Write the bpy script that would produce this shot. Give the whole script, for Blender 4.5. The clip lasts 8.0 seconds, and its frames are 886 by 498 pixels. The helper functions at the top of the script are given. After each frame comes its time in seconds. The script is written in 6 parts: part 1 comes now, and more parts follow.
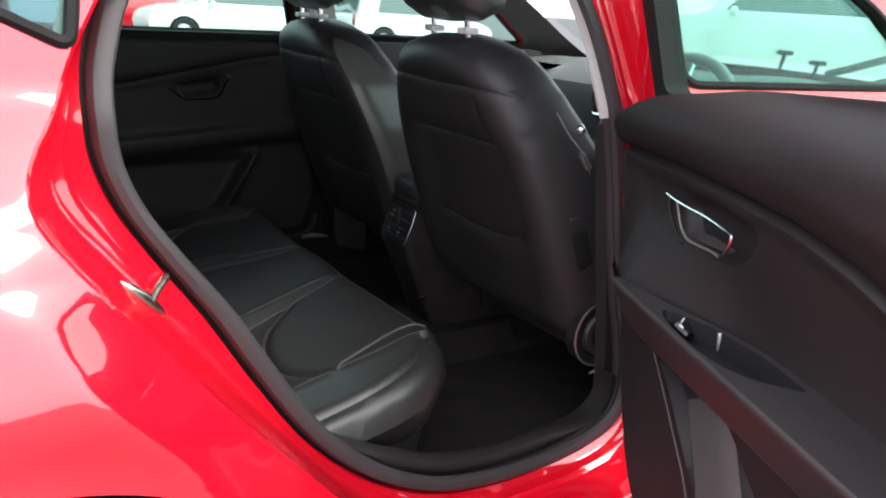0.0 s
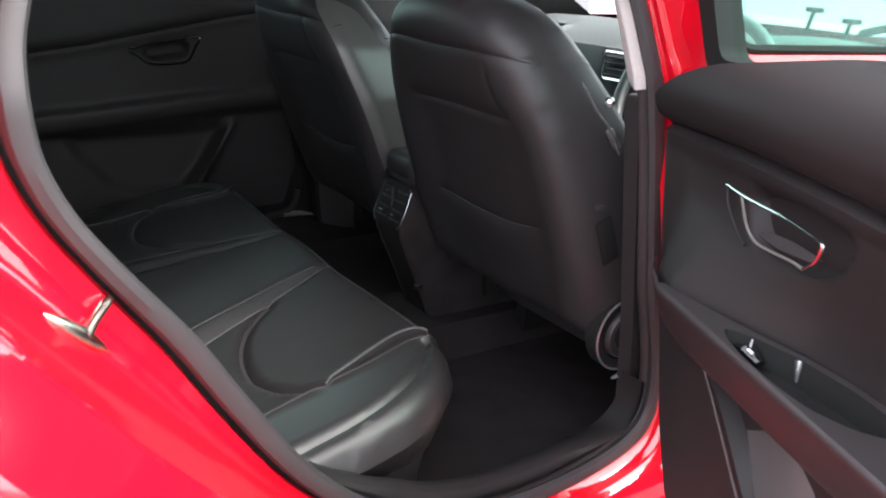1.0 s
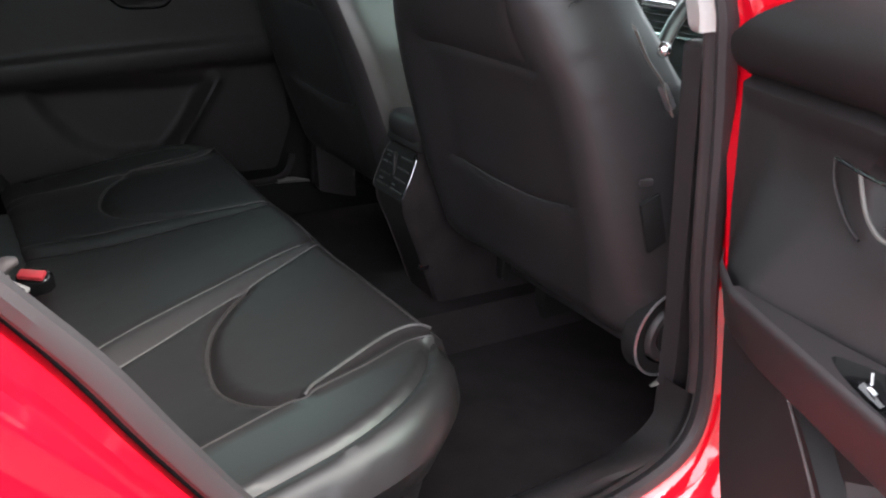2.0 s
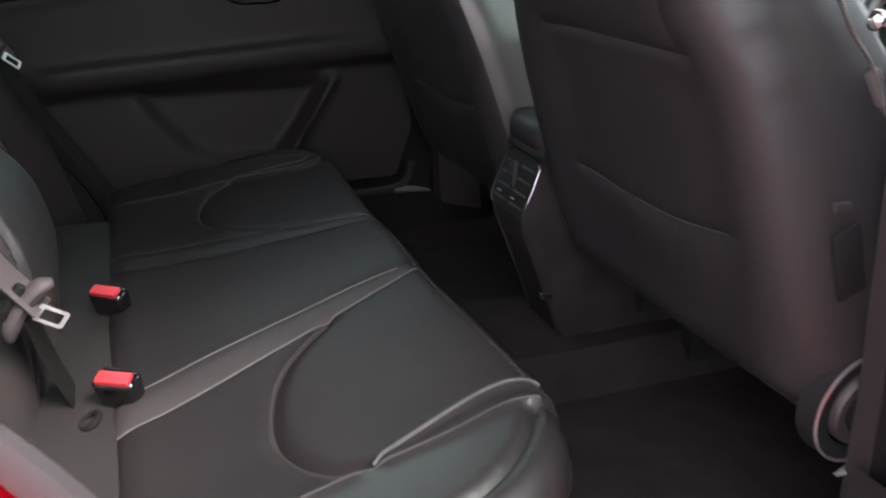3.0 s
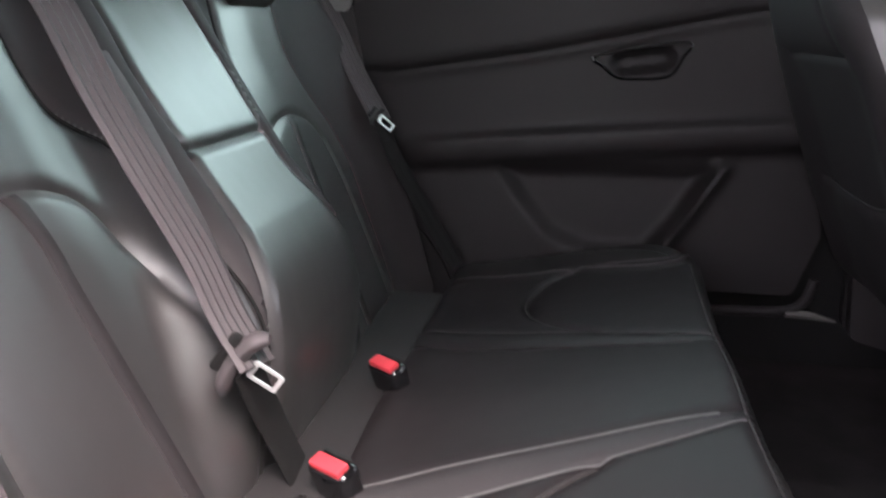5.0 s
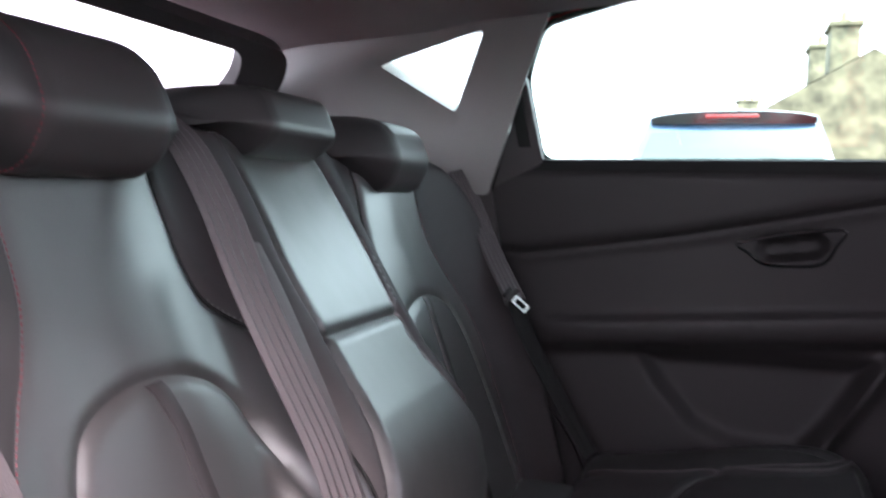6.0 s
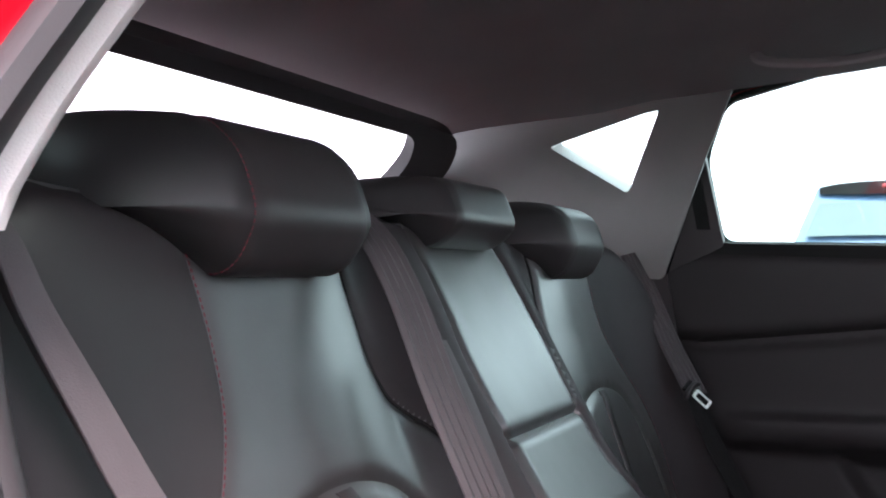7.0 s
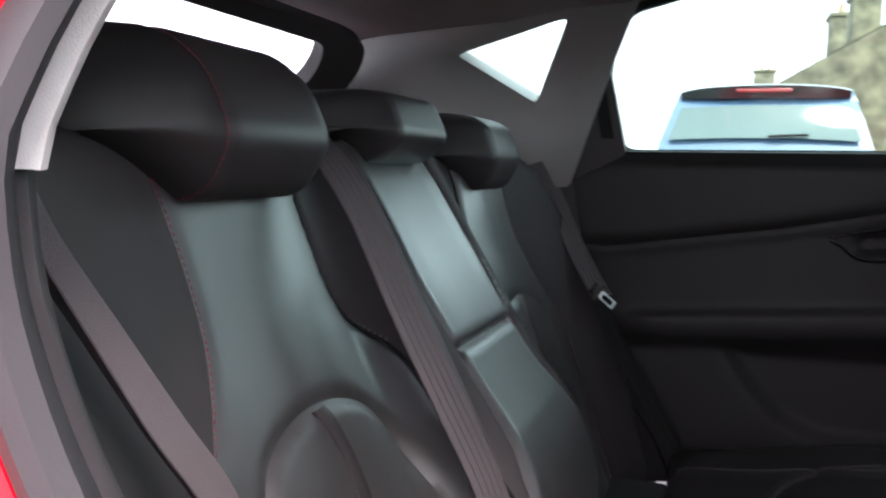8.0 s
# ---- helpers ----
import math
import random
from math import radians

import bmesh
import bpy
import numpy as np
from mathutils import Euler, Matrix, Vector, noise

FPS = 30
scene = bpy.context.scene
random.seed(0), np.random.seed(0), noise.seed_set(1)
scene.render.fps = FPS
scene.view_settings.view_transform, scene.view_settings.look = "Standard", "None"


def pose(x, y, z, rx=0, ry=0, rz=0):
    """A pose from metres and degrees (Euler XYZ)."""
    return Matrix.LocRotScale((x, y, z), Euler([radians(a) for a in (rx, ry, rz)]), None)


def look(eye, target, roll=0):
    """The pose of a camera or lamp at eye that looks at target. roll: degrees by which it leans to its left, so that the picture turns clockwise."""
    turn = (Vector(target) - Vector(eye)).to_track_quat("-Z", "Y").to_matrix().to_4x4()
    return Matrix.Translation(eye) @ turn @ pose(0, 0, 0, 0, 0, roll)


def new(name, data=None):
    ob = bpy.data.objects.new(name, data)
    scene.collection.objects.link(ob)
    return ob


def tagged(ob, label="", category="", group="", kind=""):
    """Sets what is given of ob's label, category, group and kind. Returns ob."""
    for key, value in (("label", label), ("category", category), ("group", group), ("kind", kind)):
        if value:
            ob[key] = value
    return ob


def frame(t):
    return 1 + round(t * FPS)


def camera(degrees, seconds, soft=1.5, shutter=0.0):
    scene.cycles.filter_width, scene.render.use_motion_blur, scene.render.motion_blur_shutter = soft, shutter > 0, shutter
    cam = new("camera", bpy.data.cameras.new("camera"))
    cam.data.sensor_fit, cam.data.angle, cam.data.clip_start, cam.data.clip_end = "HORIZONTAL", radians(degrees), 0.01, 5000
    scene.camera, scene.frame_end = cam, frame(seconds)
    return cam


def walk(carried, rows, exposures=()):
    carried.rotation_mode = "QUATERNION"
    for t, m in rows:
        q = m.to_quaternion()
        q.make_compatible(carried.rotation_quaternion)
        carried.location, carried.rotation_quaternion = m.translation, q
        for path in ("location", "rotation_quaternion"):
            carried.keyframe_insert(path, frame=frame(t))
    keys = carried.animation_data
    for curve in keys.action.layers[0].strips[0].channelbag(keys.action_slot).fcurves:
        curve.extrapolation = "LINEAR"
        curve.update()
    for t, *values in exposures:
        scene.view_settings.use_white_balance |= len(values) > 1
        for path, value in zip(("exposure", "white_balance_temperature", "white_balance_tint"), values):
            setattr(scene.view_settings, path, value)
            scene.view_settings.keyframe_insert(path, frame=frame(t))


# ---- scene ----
from mathutils import geometry

cam = camera(58.4, 8.0, soft=2.0, shutter=0.4)
PATH = [
    (0, (0.018, -1.686, 1.141), (1.072, -0.088, 0.565), 3.7),
    (0.5, (0.058, -1.616, 1.131), (1.12, -0.04, 0.507), 3.9),
    (1, (0.108, -1.488, 1.129), (1.182, 0.062, 0.461), 3.7),
    (1.2, (0.133, -1.433, 1.127), (1.212, 0.106, 0.443), 3.5),
    (2.3, (0.293, -1.259, 1.047), (1.266, 0.306, 0.271), 4.6),
    (2.5, (0.327, -1.228, 1.035), (1.206, 0.392, 0.259), 3.9),
    (3, (0.396, -1.128, 1.015), (1.107, 0.581, 0.258), 1.8),
    (3.5, (0.466, -1.031, 0.977), (1.053, 0.731, 0.235), 0.3),
    (4, (0.528, -0.966, 0.936), (0.806, 0.867, 0.184), -1.3),
    (4.5, (0.565, -0.933, 0.937), (0.479, 0.943, 0.251), -0.2),
    (4.7, (0.575, -0.924, 0.931), (0.38, 0.961, 0.293), 0.4),
    (5.8, (0.591, -0.906, 0.948), (-0.011, 0.991, 0.749), 1.4),
    (6, (0.578, -0.896, 0.961), (-0.094, 0.983, 0.824), 1.5),
    (6.5, (0.552, -0.882, 0.98), (-0.304, 0.926, 0.972), 2.1),
    (7, (0.516, -0.88, 0.989), (-0.488, 0.849, 1.012), 2.0),
    (7.5, (0.464, -0.885, 0.993), (-0.468, 0.882, 0.89), 2.2),
    (8, (0.439, -0.919, 0.999), (-0.256, 0.945, 0.791), 1.3),
]
walk(cam, [(t, look(eye, target, roll)) for t, eye, target, roll in PATH],
     exposures=[(0.0, 1.1, 6450, 15), (0.5, 1.22, 6450, 15), (1.0, 1.76, 6450, 15), (1.2, 1.94, 6450, 15), (2.5, 1.92, 6600, 17), (3.0, 2.12, 6650, 22), (4.0, 2.15, 6650, 25), (4.7, 2.38, 6650, 25), (6.0, 2.45, 6450, 33), (6.5, 2.40, 6450, 33), (7.0, 2.12, 6450, 31), (8.0, 1.66, 6450, 27)])

# ---- world and light: a bright overcast day ----
world = bpy.data.worlds.new("overcast_sky")
scene.world = world
world.use_nodes = True
wn, wl = world.node_tree.nodes, world.node_tree.links
sky = wn.new("ShaderNodeTexSky")
sky.sky_type = "NISHITA"
sky.sun_disc = False
sky.sun_elevation, sky.sun_rotation = radians(52), radians(150)
sky.air_density, sky.dust_density, sky.ozone_density = 1.0, 6.0, 1.0
cloud = wn.new("ShaderNodeMix")
cloud.data_type = "RGBA"
cloud.inputs[0].default_value = 0.6
cloud.inputs[7].default_value = (14.0, 14.6, 15.0, 1)
wl.new(sky.outputs[0], cloud.inputs[6])
wl.new(cloud.outputs[2], wn["Background"].inputs[0])
wn["Background"].inputs[1].default_value = 0.14

sun = new("sun", bpy.data.lights.new("sun", "SUN"))
sun.data.energy, sun.data.angle, sun.data.color = 1.5, radians(25), (1.0, 0.96, 0.9)
sun.matrix_world = look((0, 0, 0), (-math.sin(radians(150)) * 0.6, -math.cos(radians(150)) * 0.6, -0.8))

GROUND = -0.02      # tarmac level; the car's own datum is z = 0

# ---- materials ----
MATS = {}


def mat(name, colour, rough=0.5, metal=0.0, coat=0.0, spec=0.5, grain=0.0, bump=0.0, vary=0.0,
        blotch=0.0, weave=False, sheen=0.0, alpha_glass=None, emit=None):
    """A principled material with variation at two scales: fine grain (per metre) and broad blotches."""
    if name in MATS:
        return MATS[name]
    m = bpy.data.materials.new(name)
    m.use_nodes = True
    n, l = m.node_tree.nodes, m.node_tree.links
    b = n["Principled BSDF"]
    b.inputs["Base Color"].default_value = (*colour, 1)
    b.inputs["Roughness"].default_value = rough
    b.inputs["Metallic"].default_value = metal
    b.inputs["Coat Weight"].default_value = coat
    b.inputs["Coat Roughness"].default_value = 0.04
    b.inputs["Specular IOR Level"].default_value = spec
    b.inputs["Sheen Weight"].default_value = sheen
    b.inputs["Sheen Roughness"].default_value = 0.5
    tc = n.new("ShaderNodeTexCoord")
    if vary or blotch:
        big = n.new("ShaderNodeTexNoise")
        big.inputs["Scale"].default_value = blotch or 7.0
        big.inputs["Detail"].default_value = 5
        l.new(tc.outputs["Object"], big.inputs["Vector"])
        ramp = n.new("ShaderNodeMapRange")
        ramp.inputs["From Min"].default_value, ramp.inputs["From Max"].default_value = 0.3, 0.7
        ramp.inputs["To Min"].default_value, ramp.inputs["To Max"].default_value = 1 - vary, 1 + vary
        l.new(big.outputs["Fac"], ramp.inputs["Value"])
        mul = n.new("ShaderNodeMix")
        mul.data_type, mul.blend_type = "RGBA", "MULTIPLY"
        mul.inputs[0].default_value = 1
        mul.inputs[6].default_value = (*colour, 1)
        l.new(ramp.outputs[0], mul.inputs[7])
        l.new(mul.outputs[2], b.inputs["Base Color"])
        rr = n.new("ShaderNodeMapRange")
        rr.inputs["From Min"].default_value, rr.inputs["From Max"].default_value = 0.3, 0.7
        rr.inputs["To Min"].default_value, rr.inputs["To Max"].default_value = max(rough - 0.025, 0.02), min(rough + 0.025, 1)
        l.new(big.outputs["Fac"], rr.inputs["Value"])
        l.new(rr.outputs[0], b.inputs["Roughness"])
    if grain and bump:
        if weave:
            fine = n.new("ShaderNodeTexWave")
            fine.inputs["Scale"].default_value = grain
            fine.inputs["Distortion"].default_value = 1.5
            out = fine.outputs["Fac"]
        else:
            fine = n.new("ShaderNodeTexVoronoi")
            fine.inputs["Scale"].default_value = grain
            out = fine.outputs["Distance"]
        l.new(tc.outputs["Object"], fine.inputs["Vector"])
        bp = n.new("ShaderNodeBump")
        bp.inputs["Strength"].default_value = bump
        bp.inputs["Distance"].default_value = 0.001
        l.new(out, bp.inputs["Height"])
        l.new(bp.outputs[0], b.inputs["Normal"])
    if emit:
        b.inputs["Emission Color"].default_value = (*emit[0], 1)
        b.inputs["Emission Strength"].default_value = emit[1]
    MATS[name] = m
    return m


def glass(name, tint, rough=0.0):
    if name in MATS:
        return MATS[name]
    m = bpy.data.materials.new(name)
    m.use_nodes = True
    n, l = m.node_tree.nodes, m.node_tree.links
    n.remove(n["Principled BSDF"])
    clear, gloss, mix, facing = (n.new(k) for k in ("ShaderNodeBsdfTransparent", "ShaderNodeBsdfGlossy", "ShaderNodeMixShader", "ShaderNodeLayerWeight"))
    clear.inputs[0].default_value = (*tint, 1)
    gloss.inputs["Roughness"].default_value = 0.02
    facing.inputs[0].default_value = 0.5
    steep, level = n.new("ShaderNodeMath"), n.new("ShaderNodeMath")
    steep.operation, level.operation = "POWER", "MULTIPLY_ADD"
    steep.inputs[1].default_value = 5.0
    level.inputs[1].default_value, level.inputs[2].default_value = 0.9, 0.035
    l.new(facing.outputs["Facing"], steep.inputs[0])
    l.new(steep.outputs[0], level.inputs[0])
    l.new(level.outputs[0], mix.inputs[0])
    l.new(clear.outputs[0], mix.inputs[1])
    l.new(gloss.outputs[0], mix.inputs[2])
    l.new(mix.outputs[0], n["Material Output"].inputs[0])
    MATS[name] = m
    return m


RED = mat("red_car_paint", (0.72, 0.003, 0.017), 0.5, 0.0, 1.0, 0.08, vary=0.04, blotch=3)
RED.node_tree.nodes["Principled BSDF"].inputs["Coat IOR"].default_value = 2.0
LEATHER = mat("black_leather", (0.034, 0.0325, 0.0325), 0.46, spec=0.85, grain=500, bump=0.05, vary=0.08, blotch=9)
LEATHER.node_tree.nodes["Principled BSDF"].inputs["Coat Weight"].default_value = 1.0
LEATHER.node_tree.nodes["Principled BSDF"].inputs["Coat IOR"].default_value = 1.6
LEATHER.node_tree.nodes["Principled BSDF"].inputs["Coat Roughness"].default_value = 0.38


def soft_creases(m, scale, height):
    """Slow dents of stretched leather, which break up its sheen."""
    n, l = m.node_tree.nodes, m.node_tree.links
    b = n["Principled BSDF"]
    tc = n.new("ShaderNodeTexCoord")
    noise = n.new("ShaderNodeTexNoise")
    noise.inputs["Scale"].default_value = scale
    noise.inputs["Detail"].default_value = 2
    l.new(tc.outputs["Object"], noise.inputs["Vector"])
    dent = n.new("ShaderNodeBump")
    dent.inputs["Strength"].default_value = 1.0
    dent.inputs["Distance"].default_value = height
    l.new(noise.outputs["Fac"], dent.inputs["Height"])
    old = b.inputs["Normal"].links
    if old:
        l.new(dent.outputs["Normal"], old[0].from_node.inputs["Normal"])
    else:
        l.new(dent.outputs["Normal"], b.inputs["Normal"])
    l.new(dent.outputs["Normal"], b.inputs["Coat Normal"])


soft_creases(LEATHER, 9, 0.0022)
LEATHER_MATT = mat("matt_black_leather", (0.029, 0.0262, 0.0272), 0.46, spec=0.38, grain=500, bump=0.05, vary=0.08, blotch=9)
LEATHER_SOFT = mat("black_leather_insert", (0.0215, 0.018, 0.019), 0.48, spec=0.16, grain=500, bump=0.05, vary=0.08, blotch=9)
LEATHER_SATIN = mat("satin_black_leather", (0.042, 0.037, 0.0375), 0.42, spec=0.34, grain=500, bump=0.05, vary=0.08, blotch=9)
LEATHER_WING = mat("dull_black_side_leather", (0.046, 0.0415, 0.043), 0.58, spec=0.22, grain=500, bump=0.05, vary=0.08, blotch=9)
TONGUE = mat("brushed_tongue_steel", (0.66, 0.66, 0.66), 0.38, 0.55, vary=0.05, blotch=30)
LEATHER_SIDE = mat("black_bolster_leather", (0.022, 0.0198, 0.0202), 0.42, spec=0.45, grain=500, bump=0.05, vary=0.08, blotch=9)
LEATHER_SIDE.node_tree.nodes["Principled BSDF"].inputs["Coat Weight"].default_value = 0.12
LEATHER_SIDE.node_tree.nodes["Principled BSDF"].inputs["Coat Roughness"].default_value = 0.36
PLASTIC = mat("black_grained_plastic", (0.030, 0.026, 0.027), 0.52, grain=600, bump=0.06, vary=0.08, blotch=7)
PLASTIC_SOFT = mat("black_soft_touch_plastic", (0.0175, 0.0155, 0.016), 0.56, spec=0.36, grain=600, bump=0.06, vary=0.08, blotch=6)
FABRIC = mat("dark_door_fabric", (0.016, 0.0145, 0.015), 0.85, grain=500, bump=0.3, vary=0.12, blotch=10)
GLOSS = mat("gloss_black_plastic", (0.008, 0.008, 0.009), 0.12, coat=0.5, vary=0.1, blotch=8)
RUBBER = mat("grey_door_seal_rubber", (0.036, 0.033, 0.035), 0.6, grain=700, bump=0.06, vary=0.1, blotch=12)
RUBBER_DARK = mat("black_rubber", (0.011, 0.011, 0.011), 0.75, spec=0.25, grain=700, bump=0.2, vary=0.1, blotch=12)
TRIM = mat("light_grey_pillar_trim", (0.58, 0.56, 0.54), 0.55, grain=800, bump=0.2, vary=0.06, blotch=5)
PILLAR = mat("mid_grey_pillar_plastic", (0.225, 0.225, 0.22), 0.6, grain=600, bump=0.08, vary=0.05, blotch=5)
LINER = mat("grey_headliner_cloth", (0.34, 0.305, 0.305), 0.9, grain=800, bump=0.4, vary=0.08, blotch=6, sheen=0.1)
soft_creases(LEATHER_SOFT, 9, 0.003)
CARPET = mat("black_carpet", (0.024, 0.0205, 0.021), 0.95, spec=0.12, grain=350, bump=0.5, vary=0.25, blotch=14)
CHROME = mat("satin_chrome", (0.75, 0.75, 0.76), 0.14, 1.0, vary=0.04, blotch=20)
STEEL = mat("zinc_plated_steel", (0.55, 0.50, 0.42), 0.25, 1.0, vary=0.2, blotch=40)
WEB = mat("dark_grey_belt_webbing", (0.070, 0.061, 0.064), 0.6, grain=900, bump=0.2, vary=0.08, blotch=12)
BUTTON = mat("red_buckle_button", (0.62, 0.055, 0.07), 0.4, vary=0.05, blotch=30)
THREAD_RED = mat("red_thread", (0.17, 0.016, 0.03), 0.7, vary=0.2, blotch=60)
DASH = mat("grey_dashboard_plastic", (0.15, 0.155, 0.15), 0.6, grain=600, bump=0.06, vary=0.06, blotch=6)
THREAD = mat("grey_thread", (0.085, 0.08, 0.08), 0.45, vary=0.2, blotch=60)
WHITE_MARK = mat("white_marking", (0.8, 0.8, 0.8), 0.5, vary=0.05, blotch=50)
GLASS = glass("green_tinted_glass", (0.79, 0.95, 0.90))
GLASS_CLEAR = glass("pale_green_glass", (0.90, 0.97, 0.95))
# paler than the seat leather: the light on the inner flanks, put into the colour
SEAT_FLANK_LIT = mat("lit_seat_flank", (0.075, 0.074, 0.068), 0.36, spec=0.8, grain=500, bump=0.05, vary=0.08, blotch=9)
POCKET = mat("satin_grey_plastic", (0.088, 0.089, 0.09), 0.38, grain=600, bump=0.03, vary=0.06, blotch=8)
SEAT_SIDE = mat("grey_seat_side_vinyl", (0.135, 0.132, 0.122), 0.5, grain=500, bump=0.05, vary=0.08, blotch=9)
TYRE = mat("tyre_rubber", (0.018, 0.018, 0.018), 0.75, grain=300, bump=0.3, vary=0.2, blotch=15)
ALLOY = mat("silver_alloy", (0.55, 0.56, 0.58), 0.3, 0.9, vary=0.06, blotch=20)


# ---- mesh helpers ----
def part(name, bm, material, parent=None, label="", smooth=True):
    """Links a bmesh as one mesh object under a thing or a part."""
    me = bpy.data.meshes.new(name)
    bmesh.ops.recalc_face_normals(bm, faces=bm.faces)
    bm.to_mesh(me)
    bm.free()
    me.materials.append(material)
    if smooth:
        me.shade_smooth()
        me.set_sharp_from_angle(angle=radians(38))
    ob = new(name, me)
    if parent is not None:
        ob.parent = parent
        ob.matrix_parent_inverse = parent.matrix_world.inverted()
    if label:
        ob["label"] = label
    return ob


def thing(name, at=(0, 0, 0), label="", category="", group="", kind=""):
    """An Empty at the base of a thing."""
    ob = new(name)
    ob.empty_display_size = 0.1
    ob.location = at
    ob.matrix_world = Matrix.Translation(at)
    return tagged(ob, label, category, group, kind)


def curve2(points, n=12, closed=False):
    """A smooth line through 2D or 3D points."""
    p = [np.array(q, float) for q in points]
    m = len(p)
    out = []
    for i in range(m if closed else m - 1):
        if closed:
            a, b, c, d = p[i - 1], p[i], p[(i + 1) % m], p[(i + 2) % m]
        else:
            a, b, c, d = p[max(i - 1, 0)], p[i], p[i + 1], p[min(i + 2, m - 1)]
        for k in range(n):
            t = k / n
            out.append(0.5 * (2 * b + (c - a) * t + (2 * a - 5 * b + 4 * c - d) * t * t + (3 * b - a - 3 * c + d) * t ** 3))
    if not closed:
        out.append(p[-1])
    return np.array(out)


def resample(line, step):
    line = np.asarray(line, float)
    seg = np.linalg.norm(np.diff(line, axis=0), axis=1)
    s = np.r_[0, np.cumsum(seg)]
    n = max(int(round(s[-1] / step)), 2)
    u = np.linspace(0, s[-1], n + 1)
    return np.stack([np.interp(u, s, line[:, k]) for k in range(line.shape[1])], 1)


def rounded(points, r=0.02, n=5):
    """A closed polygon with its corners rounded."""
    out = []
    m = len(points)
    for i in range(m):
        p, a, b = (np.array(points[j], float) for j in (i, i - 1, (i + 1) % m))
        da, db = a - p, b - p
        k = min(r, np.linalg.norm(da) * 0.45, np.linalg.norm(db) * 0.45)
        s, e = p + da / np.linalg.norm(da) * k, p + db / np.linalg.norm(db) * k
        for j in range(n + 1):
            t = j / n
            out.append((1 - t) ** 2 * s + 2 * t * (1 - t) * p + t * t * e)
    return np.array(out)


def dist_line(px, py, line, closed=False):
    """Distance of many 2D points to a polyline."""
    line = np.asarray(line, float)[:, :2]
    if closed:
        line = np.vstack([line, line[:1]])
    best = np.full(np.shape(px), 1e9)
    for a, b in zip(line[:-1], line[1:]):
        d = b - a
        t = np.clip(((px - a[0]) * d[0] + (py - a[1]) * d[1]) / max(d @ d, 1e-12), 0, 1)
        best = np.minimum(best, np.hypot(px - a[0] - t * d[0], py - a[1] - t * d[1]))
    return best


def inside(px, py, poly):
    poly = np.asarray(poly, float)[:, :2]
    res = np.zeros(np.shape(px), bool)
    j = len(poly) - 1
    for i in range(len(poly)):
        (xi, yi), (xj, yj) = poly[i], poly[j]
        if yi != yj:
            res ^= ((yi > py) != (yj > py)) & (px < (xj - xi) * (py - yi) / (yj - yi) + xi)
        j = i
    return res


def mesh_sheet(outer, holes=(), step=0.03, lines=()):
    """Fills a 2D outline, less its holes, with triangles on a grid of the given step; lines: seams that the edges follow."""
    loops = [np.asarray(outer, float)[:, :2]] + [np.asarray(h, float)[:, :2] for h in holes]
    pts, edges = [], []
    for lp in loops:
        k = len(pts)
        pts += [Vector(p) for p in lp]
        edges += [(k + i, k + (i + 1) % len(lp)) for i in range(len(lp))]
    lo, hi = loops[0].min(0), loops[0].max(0)
    gx, gy = np.meshgrid(np.arange(lo[0] + step * 0.5, hi[0], step), np.arange(lo[1] + step * 0.5, hi[1], step * 0.9))
    gx[1::2] += step * 0.5
    gx, gy = gx.ravel(), gy.ravel()
    ok = inside(gx, gy, loops[0])
    for h in loops[1:]:
        ok &= ~inside(gx, gy, h)
    for lp in loops:
        ok &= dist_line(gx, gy, lp, True) > step * 0.55
    for seam in lines:
        q = resample(np.asarray(seam, float)[:, :2], step * 0.9)
        good = inside(q[:, 0], q[:, 1], loops[0]) & (dist_line(q[:, 0], q[:, 1], loops[0], True) > step * 0.4)
        for h in loops[1:]:
            good &= ~inside(q[:, 0], q[:, 1], h)
        k = len(pts)
        pts += [Vector(p) for p in q]
        edges += [(k + i, k + i + 1) for i in range(len(q) - 1) if good[i] and good[i + 1]]
        ok &= dist_line(gx, gy, q) > step * 0.5
    pts += [Vector((x, y)) for x, y in zip(gx[ok], gy[ok])]
    v, e, f, *_ = geometry.delaunay_2d_cdt(pts, edges, [], 0, 1e-6)
    v = np.array([(p[0], p[1]) for p in v])
    f = np.array([q for q in f if len(q) == 3])
    c = v[f].mean(1)
    keep = inside(c[:, 0], c[:, 1], loops[0])
    for h in loops[1:]:
        keep &= ~inside(c[:, 0], c[:, 1], h)
    return v, f[keep]


def beside(line, width):
    """A seam and a line on either side of it."""
    q = np.asarray(line, float)[:, :2]
    d = np.gradient(q, axis=0)
    n = np.stack([-d[:, 1], d[:, 0]], 1) / np.maximum(np.linalg.norm(d, axis=1), 1e-9)[:, None]
    return [q, q + n * width, q - n * width]


